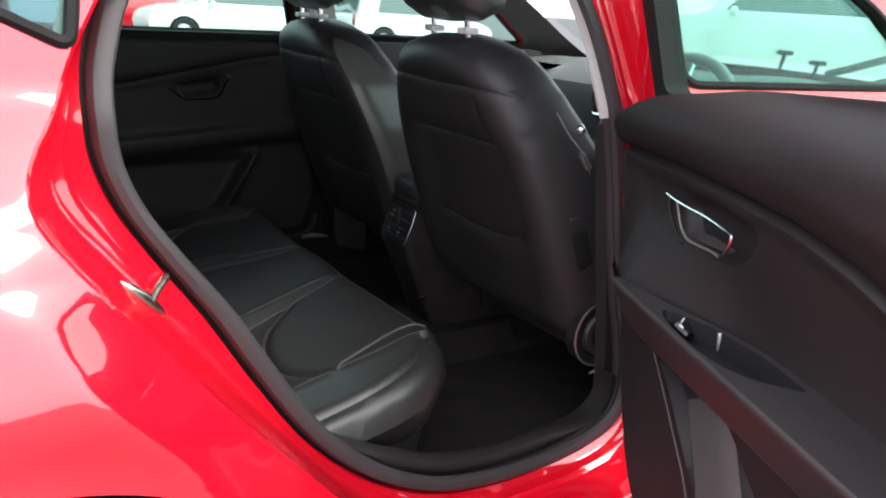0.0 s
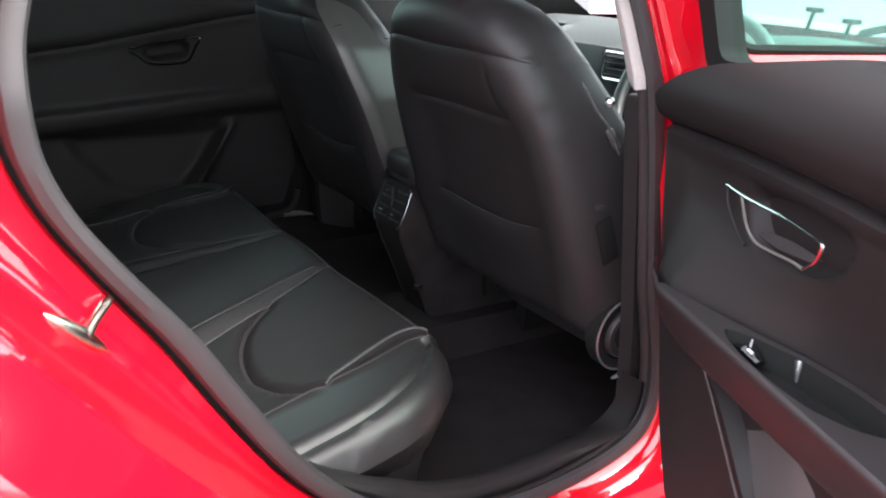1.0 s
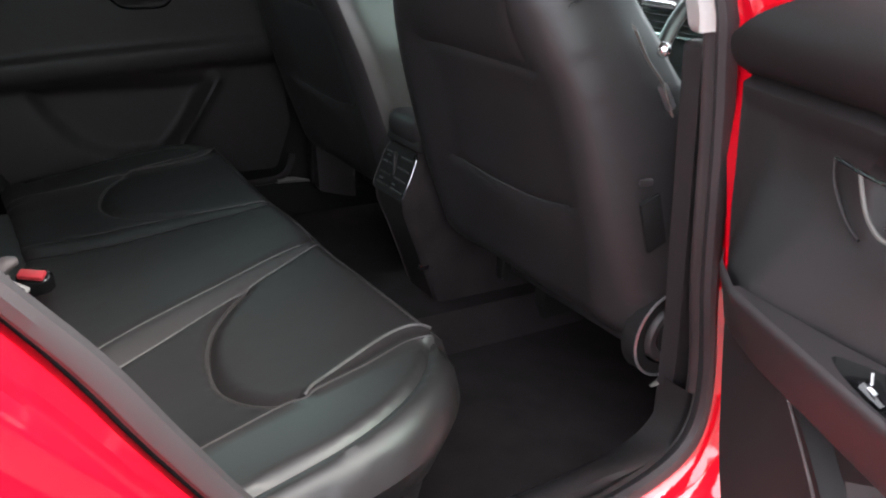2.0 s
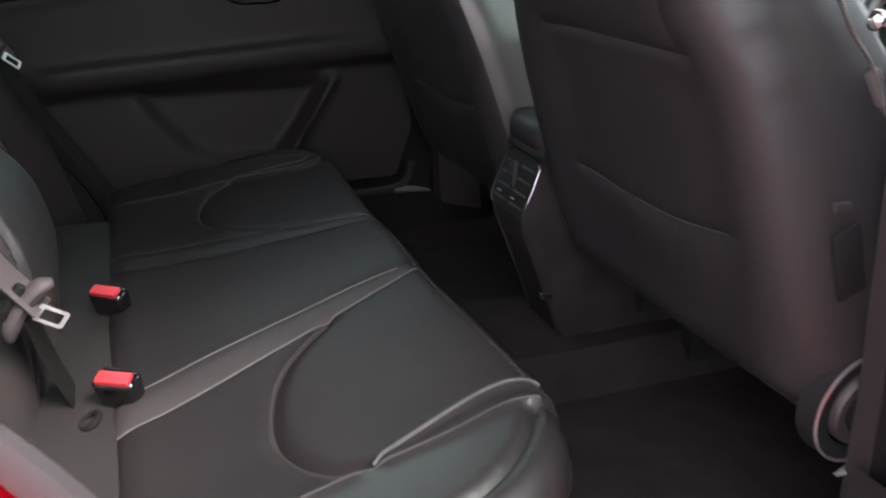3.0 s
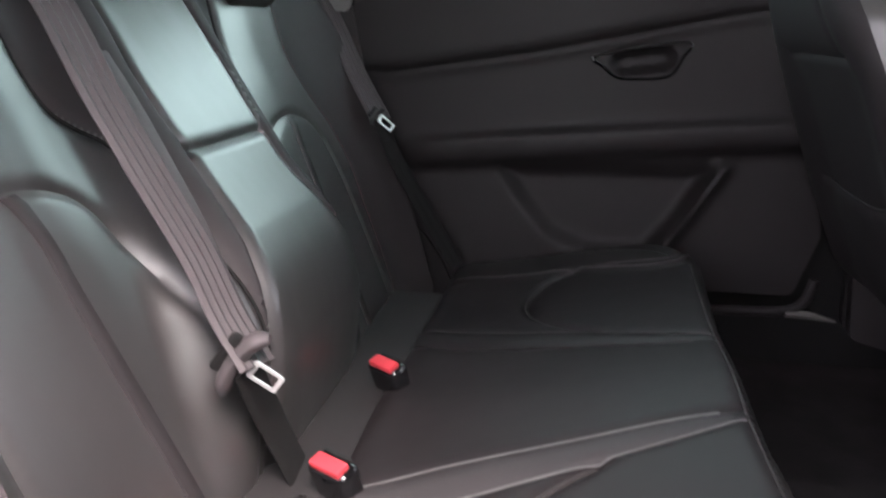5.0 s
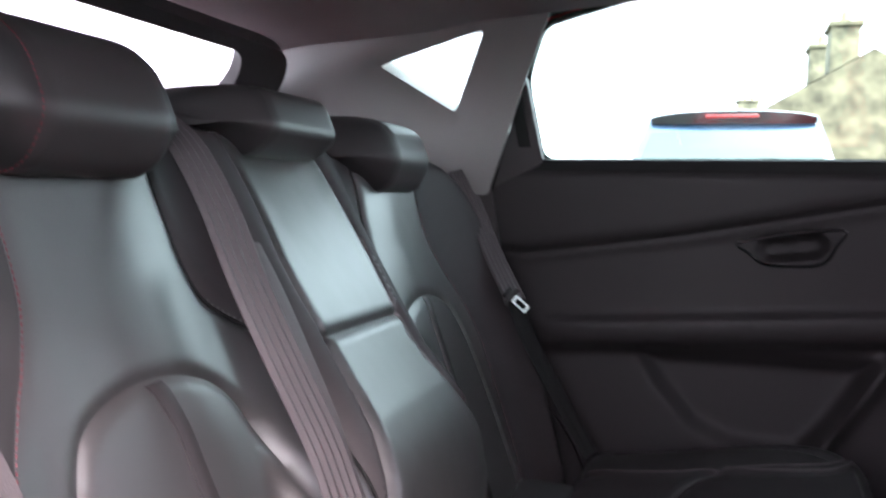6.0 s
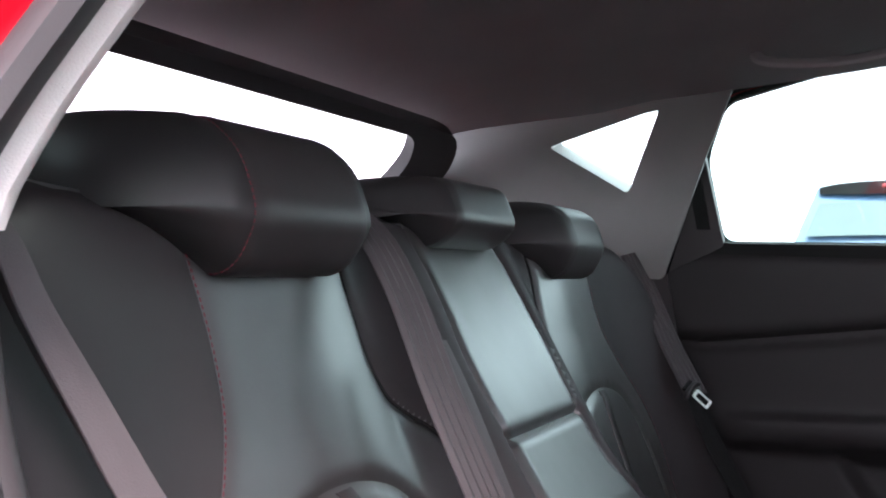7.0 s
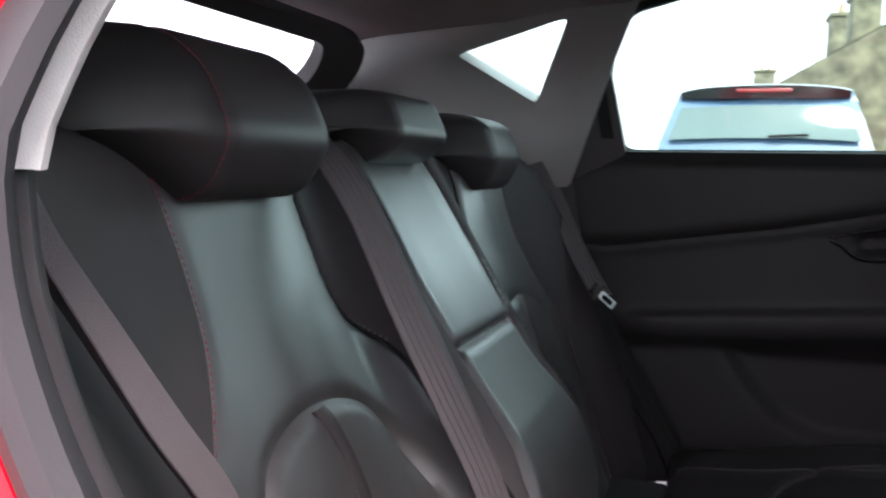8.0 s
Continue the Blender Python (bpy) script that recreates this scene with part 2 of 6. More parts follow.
def sheet(outer, holes, step, fn, thick=0.0, back=None, lines=()):
    """A sheet whose point (u, v) lies at fn(u, v); with thick, a slab, closed round its rims."""
    v, f = mesh_sheet(outer, holes, step, lines)
    top = np.asarray(fn(v[:, 0], v[:, 1]), float)
    bm = bmesh.new()
    a = [bm.verts.new(p) for p in top]
    for q in f:
        bm.faces.new([a[i] for i in q])
    if thick or back is not None:
        low = np.asarray(back(v[:, 0], v[:, 1]) if back is not None else top, float)
        if back is None:
            bm.normal_update()
            nrm = np.array([w.normal for w in a])
            low = top - nrm * thick
        b = [bm.verts.new(p) for p in low]
        for q in f:
            bm.faces.new([b[i] for i in q[::-1]])
        count = {}
        for q in f:
            for i in range(3):
                k = (q[i], q[(i + 1) % 3])
                key = tuple(sorted(k))
                count.setdefault(key, []).append(k)
        for ks in count.values():
            if len(ks) == 1:
                i, j = ks[0]
                bm.faces.new((a[j], a[i], b[i], b[j]))
    return bm


def grid(rows, closed_u=False, closed_v=False, bm=None):
    """A quad grid through rows of 3D points."""
    bm = bm or bmesh.new()
    vs = [[bm.verts.new(p) for p in r] for r in rows]
    nu, nv = len(vs), len(vs[0])
    for i in range(nu if closed_u else nu - 1):
        for j in range(nv if closed_v else nv - 1):
            q = (vs[i][j], vs[(i + 1) % nu][j], vs[(i + 1) % nu][(j + 1) % nv], vs[i][(j + 1) % nv])
            bm.faces.new(q)
    return bm, vs


def tube(path, r, bm=None, n=8, caps=True, closed=False, flat=1.0):
    """A round bar along a 3D line."""
    path = np.asarray(path, float)
    bm = bm or bmesh.new()
    m = len(path)
    radii = np.full(m, r) if np.isscalar(r) else np.asarray(r)
    rings = []
    ref = None
    for i in range(m):
        a, b = (path[i - 1], path[(i + 1) % m]) if closed else (path[max(i - 1, 0)], path[min(i + 1, m - 1)])
        t = (b - a) / max(np.linalg.norm(b - a), 1e-9)
        if ref is None:
            ref = np.array([0, 0, 1.0]) if abs(t[2]) < 0.9 else np.array([1.0, 0, 0])
        s = np.cross(t, ref)
        s /= np.linalg.norm(s)
        ref = np.cross(s, t)
        rings.append([path[i] + radii[i] * (math.cos(k / n * math.tau) * s + flat * math.sin(k / n * math.tau) * ref) for k in range(n)])
    _, vs = grid(rings, closed, True, bm)
    if caps and not closed:
        bm.faces.new(vs[0][::-1])
        bm.faces.new(vs[-1])
    return bm


def box(size, at=(0, 0, 0), bevel=0.004, rot=None, bm=None, seg=2):
    """A box with rounded edges."""
    one = bmesh.new()
    bmesh.ops.create_cube(one, size=1)
    bmesh.ops.scale(one, vec=size, verts=one.verts)
    if bevel:
        bmesh.ops.bevel(one, geom=list(one.edges), offset=min(bevel, min(size) * 0.45), segments=seg, affect="EDGES", profile=0.5)
    m = Matrix.Translation(at) @ (rot.to_4x4() if rot is not None else Matrix())
    bmesh.ops.transform(one, matrix=m, verts=one.verts)
    if bm is None:
        return one
    me = bpy.data.meshes.new("tmp")
    one.to_mesh(me)
    one.free()
    bm.from_mesh(me)
    bpy.data.meshes.remove(me)
    return bm


def lathe(profile, n=32, axis="y", at=(0, 0, 0)):
    """A turned body: profile of (radius, along the axis)."""
    rows = []
    for k in range(n):
        a = k / n * math.tau
        c, s = math.cos(a), math.sin(a)
        if axis == "y":
            rows.append([(at[0] + r * c, at[1] + h, at[2] + r * s) for r, h in profile])
        elif axis == "x":
            rows.append([(at[0] + h, at[1] + r * c, at[2] + r * s) for r, h in profile])
        else:
            rows.append([(at[0] + r * c, at[1] + r * s, at[2] + h) for r, h in profile])
    return grid(rows, True, False)[0]


def ribbon(path, across, width, thick, rows=5, ridge=0.0):
    """A strap along a 3D line; across: the direction of its width at each point or one for all."""
    path = np.asarray(path, float)
    m = len(path)
    across = np.broadcast_to(np.asarray(across, float), path.shape)
    out = []
    for i in range(m):
        t = path[min(i + 1, m - 1)] - path[max(i - 1, 0)]
        t /= np.linalg.norm(t)
        w = across[i] - t * (across[i] @ t)
        w /= np.linalg.norm(w)
        nn = np.cross(w, t)
        loop = []
        for k in range(rows):
            u = k / (rows - 1) * 2 - 1
            loop.append(path[i] + w * u * width / 2 + nn * (thick / 2 + ridge * math.sin(math.pi * k / 4) ** 2) * (0.4 if abs(u) == 1 else 1))
        for k in range(rows - 1, -1, -1):
            u = k / (rows - 1) * 2 - 1
            loop.append(path[i] + w * u * width / 2 - nn * (thick / 2 + ridge * math.sin(math.pi * k / 4) ** 2) * (0.4 if abs(u) == 1 else 1))
        out.append(loop)
    bm, vs = grid(out, False, True)
    bm.faces.new(vs[0][::-1])
    bm.faces.new(vs[-1])
    return bm


def stitches(line, r=0.0011, length=0.006, gap=0.0035):
    """A row of single stitches along a 3D line, as one mesh."""
    pts = resample(line, 0.002)
    bm = bmesh.new()
    n = int(length / 0.002)
    k = n + max(int(gap / 0.002), 1)
    for i in range(0, len(pts) - n, k):
        tube(pts[[i, i + n // 2, i + n]], [r * 0.6, r, r * 0.6], bm, 5)
    return bm


def bump_line(px, py, line, depth, width):
    """A groove (or, with a negative depth, a welt) along a line."""
    return -depth * np.exp(-(dist_line(px, py, line) / width) ** 2)


def step_in(d, w):
    """0 outside to 1 inside over the width w of a signed distance d."""
    t = np.clip(d / w * 0.5 + 0.5, 0, 1)
    return t * t * (3 - 2 * t)


# ---- the red car: shell ----
def half_width(z):
    """The body's outer half width at a height."""
    return np.interp(z, [0.1, 0.24, 0.34, 0.5, 0.68, 0.84, 0.92, 0.985, 1.035, 1.20, 1.36, 1.44],
                     [0.78, 0.81, 0.835, 0.865, 0.875, 0.872, 0.845, 0.795, 0.755, 0.715, 0.66, 0.60])


red_car = thing("red_car", (1.3, 0, GROUND), "red five-door hatchback with one rear door open", "car")

MIDDLE = np.array([0.66, 0.84])
ANGLES = np.linspace(0, math.tau, 200, endpoint=False)


def polar(loop):
    """A loop round the doorway, at even angles about its middle."""
    loop = np.asarray(loop) - MIDDLE
    a = np.unwrap(np.arctan2(loop[:, 1], loop[:, 0]))
    r = np.hypot(*loop.T)
    if a[-1] < a[0]:
        a, r = a[::-1], r[::-1]
    a, r = np.concatenate([a + k * math.tau for k in range(-2, 4)]), np.tile(r, 6)
    return np.interp(ANGLES, a, r)


def at_radius(r):
    return MIDDLE + r[:, None] * np.stack([np.cos(ANGLES), np.sin(ANGLES)], 1)


DOORWAY = curve2([(0.625, 0.407), (0.539, 0.462), (0.46, 0.542), (0.389, 0.649), (0.333, 0.74), (0.271, 0.823), (0.228, 0.886),
                  (0.204, 0.943), (0.198, 0.992), (0.199, 1.025), (0.206, 1.061), (0.232, 1.131), (0.29, 1.22), (0.37, 1.285), (0.50, 1.328),
                  (0.68, 1.338), (0.80, 1.318), (0.865, 1.255), (0.911, 1.171), (0.949, 1.085), (0.999, 0.895), (1.042, 0.681),
                  (1.081, 0.537), (1.088, 0.452), (1.058, 0.403), (0.975, 0.375), (0.842, 0.363), (0.717, 0.375)], 8, True)
SHUT = curve2([(0.62, 0.34), (0.49, 0.44), (0.343, 0.603), (0.229, 0.738), (0.145, 0.845), (0.096, 0.915), (0.098, 0.965),
               (0.128, 1.015), (0.161, 1.088), (0.24, 1.22), (0.33, 1.325), (0.50, 1.385), (0.70, 1.395), (0.87, 1.375),
               (0.95, 1.29), (0.985, 1.17), (1.02, 1.06), (1.07, 0.887), (1.115, 0.68), (1.15, 0.53), (1.155, 0.42),
               (1.12, 0.34), (1.0, 0.30), (0.85, 0.29), (0.73, 0.295)], 8, True)
R_IN, R_SHUT = polar(DOORWAY), polar(SHUT)


def seal_y(z):
    """Where the door seal's plane stands at a height."""
    return -(0.70 - 0.22 * np.clip(z - 1.0, 0, 1))


def lean_in(p):
    """How much further in the rear roof pillar's face leans than the rest of the frame."""
    return 0.25 * np.clip(p[:, 1] - 1.0, 0, 0.25) * np.clip((0.6 - p[:, 0]) / 0.3, 0, 1)


def ring(r, y_of):
    p = at_radius(r)
    return np.stack([p[:, 0], y_of(p[:, 1]) + lean_in(p), p[:, 1]], 1)


def door_frame_side(sign, parent):
    """The rubber seal and the painted shut face round a rear doorway."""
    seal_rows = [ring(R_IN + dr, lambda z, dy=dy: seal_y(z) - dy) for dr, dy in
                 ((0.026, -0.014), (0.016, -0.004), (0.004, 0.006), (0.000, 0.013), (0.004, 0.021), (0.013, 0.024), (0.024, 0.021), (0.029, 0.012), (0.031, -0.006))]
    # shade of the gap outside the seal, laid in as a solid black strip
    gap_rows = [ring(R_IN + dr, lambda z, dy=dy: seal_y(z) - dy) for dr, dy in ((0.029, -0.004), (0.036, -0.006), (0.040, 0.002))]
    face_rows = []
    for f, dy in ((0.0, -0.002), (0.05, 0.012), (0.35, 0.018), (0.42, 0.024), (0.47, 0.040), (0.62, 0.047), (0.74, 0.062), (0.84, 0.10), (0.92, 0.125), (0.97, 0.142)):
        r = (R_IN + 0.036) * (1 - f) + R_SHUT * f
        p = at_radius(r)
        full = half_width(p[:, 1]) - np.abs(seal_y(p[:, 1]))
        y = seal_y(p[:, 1]) + lean_in(p) * (1 - f) - np.minimum(dy, full * dy / 0.16 + 0.0)
        face_rows.append(np.stack([p[:, 0], y, p[:, 1]], 1))
    p = at_radius(R_SHUT)
    face_rows.append(np.stack([p[:, 0], -half_width(p[:, 1]) + 0.003, p[:, 1]], 1))
    p = at_radius(R_SHUT + 0.004)
    face_rows.append(np.stack([p[:, 0], -half_width(p[:, 1]), p[:, 1]], 1))
    k = np.array([1, sign, 1])
    part("door_seal", grid([r * k for r in seal_rows], False, True)[0], RUBBER, parent, "grey rubber door seal")
    low = np.where(at_radius(R_IN)[:, 1] < 0.50)[0]
    ramp = np.clip((0.50 - at_radius(R_IN)[low, 1]) / 0.09, 0, 1) ** 0.7 * np.clip((1.06 - at_radius(R_IN)[low, 0]) / 0.10, 0, 1)
    trim_rows = []
    for dr, dy in ((0.004, -0.060), (-0.010, -0.050), (-0.020, -0.036), (-0.022, -0.022), (-0.016, -0.010), (-0.006, -0.006), (0.006, -0.008), (0.016, -0.014)):
        full = ring(R_IN + 0.012, lambda z, d=dy: seal_y(z) - d)
        moved = ring(R_IN + dr, lambda z, d=dy: seal_y(z) - d)
        trim_rows.append((full[low] + (moved - full)[low] * ramp[:, None]) * k)
    part("sill_trim", grid(trim_rows)[0], PLASTIC_SOFT, parent, "black plastic sill trim inside the seal")
    part("seal_gap_strip", grid([r * k for r in gap_rows], False, True)[0], RUBBER_DARK, parent, "black shadow gap beside the seal")
    part("shut_face", grid([r * k for r in face_rows], False, True)[0], RED, parent, "red painted door shut with a stepped edge")


door_frame_side(1, red_car)

AXLE, WHEEL_Z, ARCH_R = 0.0, 0.285, 0.389
SILHOUETTE = curve2([(-0.62, 0.16), (-0.70, 0.28), (-0.735, 0.48), (-0.72, 0.70), (-0.70, 0.86), (-0.66, 0.985), (-0.50, 1.13),
                     (-0.30, 1.275), (-0.05, 1.365), (0.35, 1.42), (0.85, 1.44), (1.30, 1.425), (1.62, 1.37), (1.98, 1.20), (2.38, 1.00),
                     (2.85, 0.925), (3.25, 0.82), (3.45, 0.66), (3.52, 0.44), (3.49, 0.24), (3.40, 0.14)], 5) - np.array([0.1, 0.0])
FLOOR_LINE = [(3.04, 0.14)] + [(2.64 + 0.36 * math.cos(a), WHEEL_Z + 0.36 * math.sin(a)) for a in np.linspace(-0.3, math.pi + 0.3, 20)] + \
    [(2.2, 0.15), (0.9, 0.15)] + [(AXLE + ARCH_R * math.cos(a), WHEEL_Z + ARCH_R * math.sin(a)) for a in np.linspace(-0.3, math.pi + 0.3, 60)]
OUTLINE = np.vstack([SILHOUETTE, FLOOR_LINE])
FRONT_WINDOW = rounded([(1.10, 1.045), (1.045, 1.19), (1.09, 1.345), (1.38, 1.335), (1.70, 1.19), (1.92, 1.04)], 0.04)
REAR_WINDOW = rounded([(0.205, 1.035), (0.175, 1.20), (0.215, 1.305), (0.39, 1.345), (0.64, 1.362), (0.90, 1.36), (0.94, 1.25), (1.0, 1.04)], 0.03)
QUARTER = rounded([(0.150, 1.08), (0.180, 1.292), (0.166, 1.312), (-0.24, 1.262)], 0.015)


def side_point(sign):
    def fn(x, z):
        taper = 1 - 0.10 * np.clip((x - 2.6) / 0.9, 0, 1) ** 2 - 0.07 * np.clip((0.0 - x) / 0.7, 0, 1) ** 2
        flare = 0.012 * np.exp(-((np.hypot(x - AXLE, z - WHEEL_Z) - 0.365) / 0.03) ** 2)
        crease = 0.006 * np.exp(-((z - 0.865 + 0.02 * (x - 1)) / 0.014) ** 2)
        # the wing swells out over the rear wheel
        flare = flare + 0.064 * step_in(0.822 - z, 0.115) ** 0.9 * np.exp(-((x + 0.04) / 0.42) ** 2) * step_in(dist_line(x, z, SHUT, True) - 0.032, 0.037)
        return np.stack([x, sign * (half_width(z) * taper + flare + crease), z], 1)
    return fn


def side_skin(sign, parent):
    hole = at_radius(R_SHUT + 0.004)
    cut = [hole, FRONT_WINDOW, QUARTER] if sign < 0 else [REAR_WINDOW, FRONT_WINDOW, QUARTER]
    bm = sheet(OUTLINE, cut, 0.016, side_point(sign))
    part("side_panel", bm, RED, parent, "glossy red painted steel side")
    for name, poly in (("front_door_glass", FRONT_WINDOW), ("quarter_glass", QUARTER)) + ((("rear_door_glass", REAR_WINDOW),) if sign > 0 else ()):
        def pane(x, z, s=sign):
            p = side_point(s)(x, z)
            p[:, 1] -= s * 0.012
            return p
        part(name, sheet(poly, [], 0.05, pane, 0.004), GLASS, parent, "green-tinted side glass")
        rim = side_point(sign)(poly[:, 0], poly[:, 1])
        rim[:, 1] += sign * 0.001
        part("window_rubber", tube(rim, 0.008, n=6, closed=True), RUBBER_DARK, parent, "black window rubber")


side_skin(-1, red_car)
side_skin(1, red_car)


def across(points, parent, name, material, crown=0.03, inset=0.0, label="", thick=0.0):
    """A panel that spans the car over a stretch of its outline."""
    rows = []
    for x, z in points:
        w = side_point(1)(np.array([x]), np.array([z]))[0][1] - inset
        rows.append([(x, w * u, z + crown * (1 - u * u)) for u in np.linspace(-1, 1, 25)])
    bm = grid(rows)[0]
    if thick:
        bmesh.ops.solidify(bm, geom=list(bm.faces), thickness=thick)
    return part(name, bm, material, parent, label)


S = SILHOUETTE
across(S[(S[:, 0] < -0.74) & (S[:, 1] < 1.0)], red_car, "tailgate", RED, 0.0, label="red tailgate and bumper")
across(S[(S[:, 0] > -0.38) & (S[:, 0] < 1.50)], red_car, "roof", RED, 0.035, label="red roof panel")
across(S[S[:, 0] > 2.26], red_car, "bonnet", RED, 0.03, label="red bonnet and nose")
across([(x, z) for x, z in zip(np.linspace(-0.385, -0.75, 10), np.linspace(1.285, 0.995, 10))], red_car, "rear_window", GLASS_CLEAR, 0.02, 0.10, "tailgate glass")
across([(x, z) for x, z in zip(np.linspace(1.50, 2.27, 12), np.linspace(1.375, 1.005, 12))], red_car, "windscreen", GLASS_CLEAR, 0.045, 0.06, "laminated windscreen")
part("underbody", box((3.6, 1.5, 0.05), (1.25, 0, 0.16), 0.01), RUBBER_DARK, red_car)


def wheel(x, sign, parent):
    y = sign * 0.76
    prof = [(0.215, -0.09), (0.25, -0.105), (0.285, -0.105), (0.300, -0.09), (0.305, -0.05), (0.305, 0.05), (0.300, 0.09), (0.285, 0.105), (0.25, 0.105), (0.215, 0.09)]
    tyre = part("tyre", lathe(prof, 48, "y", (x, y, WHEEL_Z)), TYRE, None, "black tyre")
    tyre.parent = parent
    tyre.matrix_parent_inverse = parent.matrix_world.inverted()
    tyre.name = "wheel"
    rim = lathe([(0.215, -0.085), (0.222, -0.095), (0.205, -0.085), (0.19, -0.05), (0.03, -0.06), (0.0, -0.06)], 40, "y", (x, y if sign < 0 else y, WHEEL_Z))
    for k in range(5):
        a = k / 5 * math.tau
        d = np.array([math.cos(a), 0, math.sin(a)])
        c = np.array([x, y - 0.075 * (1 if sign < 0 else -1), WHEEL_Z])
        tube(np.array([c + d * 0.03, c + d * 0.12, c + d * 0.21]), [0.03, 0.02, 0.026], rim, 8, flat=0.6)
    part("rim", rim, ALLOY, tyre, "five-spoke alloy rim")
    arch = [[(x + r * math.cos(a), sign * yy, WHEEL_Z + r * math.sin(a)) for a in np.linspace(-0.3, math.pi + 0.3, 24)] for r, yy in ((0.385 if x == AXLE else 0.358, 0.90 if x == AXLE else 0.865), (0.355, 0.80), (0.35, 0.685))]
    part("wheel_arch_liner", grid(arch)[0], RUBBER_DARK, parent, "black wheel arch liner")


for x in (AXLE, 2.64):
    for s in (-1, 1):
        wheel(x, s, red_car)

# striker on the rear shut face
p0, p1 = np.array([0.181, -0.766, 0.819]), np.array([0.235, -0.750, 0.763])
line = [p0 + (p1 - p0) * k for k in (0, 0.12, 0.3, 0.5, 0.7, 0.88, 1)]
striker = part("door_striker", tube(line, [0.002, 0.007, 0.0105, 0.012, 0.0105, 0.007, 0.002], n=14, flat=0.8), STEEL, red_car, "domed brassy steel door striker plate")
part("striker_loop", tube(np.array([(0.214, -0.762, 0.786), (0.226, -0.745, 0.793), (0.242, -0.726, 0.802), (0.247, -0.719, 0.803)]), [0.007, 0.0055, 0.0055, 0.004], n=10), STEEL, striker, "worn steel post")

# ---- inner lining of the car ----
WING_TOP = 1.37


def liner_z(x, y):
    return np.interp(x, [-0.35, -0.25, 0.1, 0.5, 1.0, 1.7], [1.243, 1.275, 1.345, 1.385, 1.395, 1.33]) - 0.06 * np.clip(np.abs(y) / 0.62, 0, 1.2) ** 4


rows = []
for x in np.linspace(-0.315, 1.50, 40):
    w = np.interp(x, [-0.3, 0.0, 0.4, 1.6], [0.50, 0.585, 0.605, 0.60])
    ys = np.linspace(-w, w, 31)
    rows.append([(x, y, float(liner_z(x, y))) for y in ys])
bm = grid(rows)[0]
bmesh.ops.solidify(bm, geom=list(bm.faces), thickness=-0.012)
part("headliner", bm, LINER, red_car, "grey cloth headliner")


def pillar_trim(sign, parent):
    """The light grey lining of the rear roof pillar, with its three-cornered window."""
    outer = rounded([(0.118, 0.962), (0.200, 1.195), (0.240, 1.295), (0.262, 1.345), (0.10, 1.352), (-0.30, 1.285), (-0.42, 1.16), (-0.44, 0.98)], 0.012)
    outer[:, 0] -= np.where((sign < 0) & (outer[:, 0] > 0.09), 0.08, 0.0)
    hole = rounded([(0.112, 1.286), (0.048, 1.127), (-0.114, 1.222)], 0.012) - np.array([0.09 if sign < 0 else 0.0, 0])

    def fn(x, z):
        y = 0.648 - 0.17 * np.clip(z - 1.0, 0, 1) - 0.06 * np.clip(0.0 - x, 0, 1) ** 1.3
        lip = 0.012 * step_in(0.018 - dist_line(x, z, hole, True), 0.02)
        return np.stack([x, sign * (y + lip), z], 1)

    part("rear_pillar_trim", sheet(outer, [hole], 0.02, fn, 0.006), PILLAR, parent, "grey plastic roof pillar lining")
    a = fn(hole[:, 0], hole[:, 1])
    c = hole.mean(0)
    wide = c + (hole - c) * 1.08 + np.array([0, 0.022])
    b = np.stack([wide[:, 0], np.full(len(wide), sign * 0.70), wide[:, 1]], 1)
    # the reveal is a paler grey than the lining: window light put into the colour
    part("window_reveal", grid([a, a * 0.5 + b * 0.5, b], False, True)[0], TRIM, parent, "quarter window reveal, paler than its lining to carry the light")
    # sill behind the trim, down to the luggage space
    low = rounded([(-0.66, 0.30), (-0.66, 0.985), (-0.40, 1.0), (0.12, 0.985), (0.25, 0.30)], 0.02)
    part("luggage_side_trim", sheet(low, [], 0.08, lambda x, z: np.stack([x, sign * (0.662 + 0 * x), z], 1), 0.006), PLASTIC, parent)


pillar_trim(1, red_car)
pillar_trim(-1, red_car)

# near side: lining behind the seal, light above the waist and dark below it
pick = at_radius(R_IN)
up = pick[:, 1] > np.where(pick[:, 0] < 0.6, 0.984, 0.972)
k_up = np.where(up)[0]
k_up = k_up[np.argsort((ANGLES[k_up] + 1.0) % math.tau)]
k_low = np.where(pick[:, 1] < np.where(pick[:, 0] < 0.6, 1.003, 0.990))[0]
k_low = k_low[np.argsort((ANGLES[k_low] - 1.0) % math.tau)]
steep = 0.27 - 0.28 * np.cos(ANGLES)
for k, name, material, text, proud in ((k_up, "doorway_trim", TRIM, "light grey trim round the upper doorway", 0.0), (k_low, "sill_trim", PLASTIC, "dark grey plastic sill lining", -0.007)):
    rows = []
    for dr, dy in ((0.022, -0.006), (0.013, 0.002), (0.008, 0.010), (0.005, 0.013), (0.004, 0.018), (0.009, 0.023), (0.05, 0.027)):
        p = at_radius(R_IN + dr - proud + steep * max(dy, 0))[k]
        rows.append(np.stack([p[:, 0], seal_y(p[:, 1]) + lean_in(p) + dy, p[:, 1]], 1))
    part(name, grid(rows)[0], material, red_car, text)

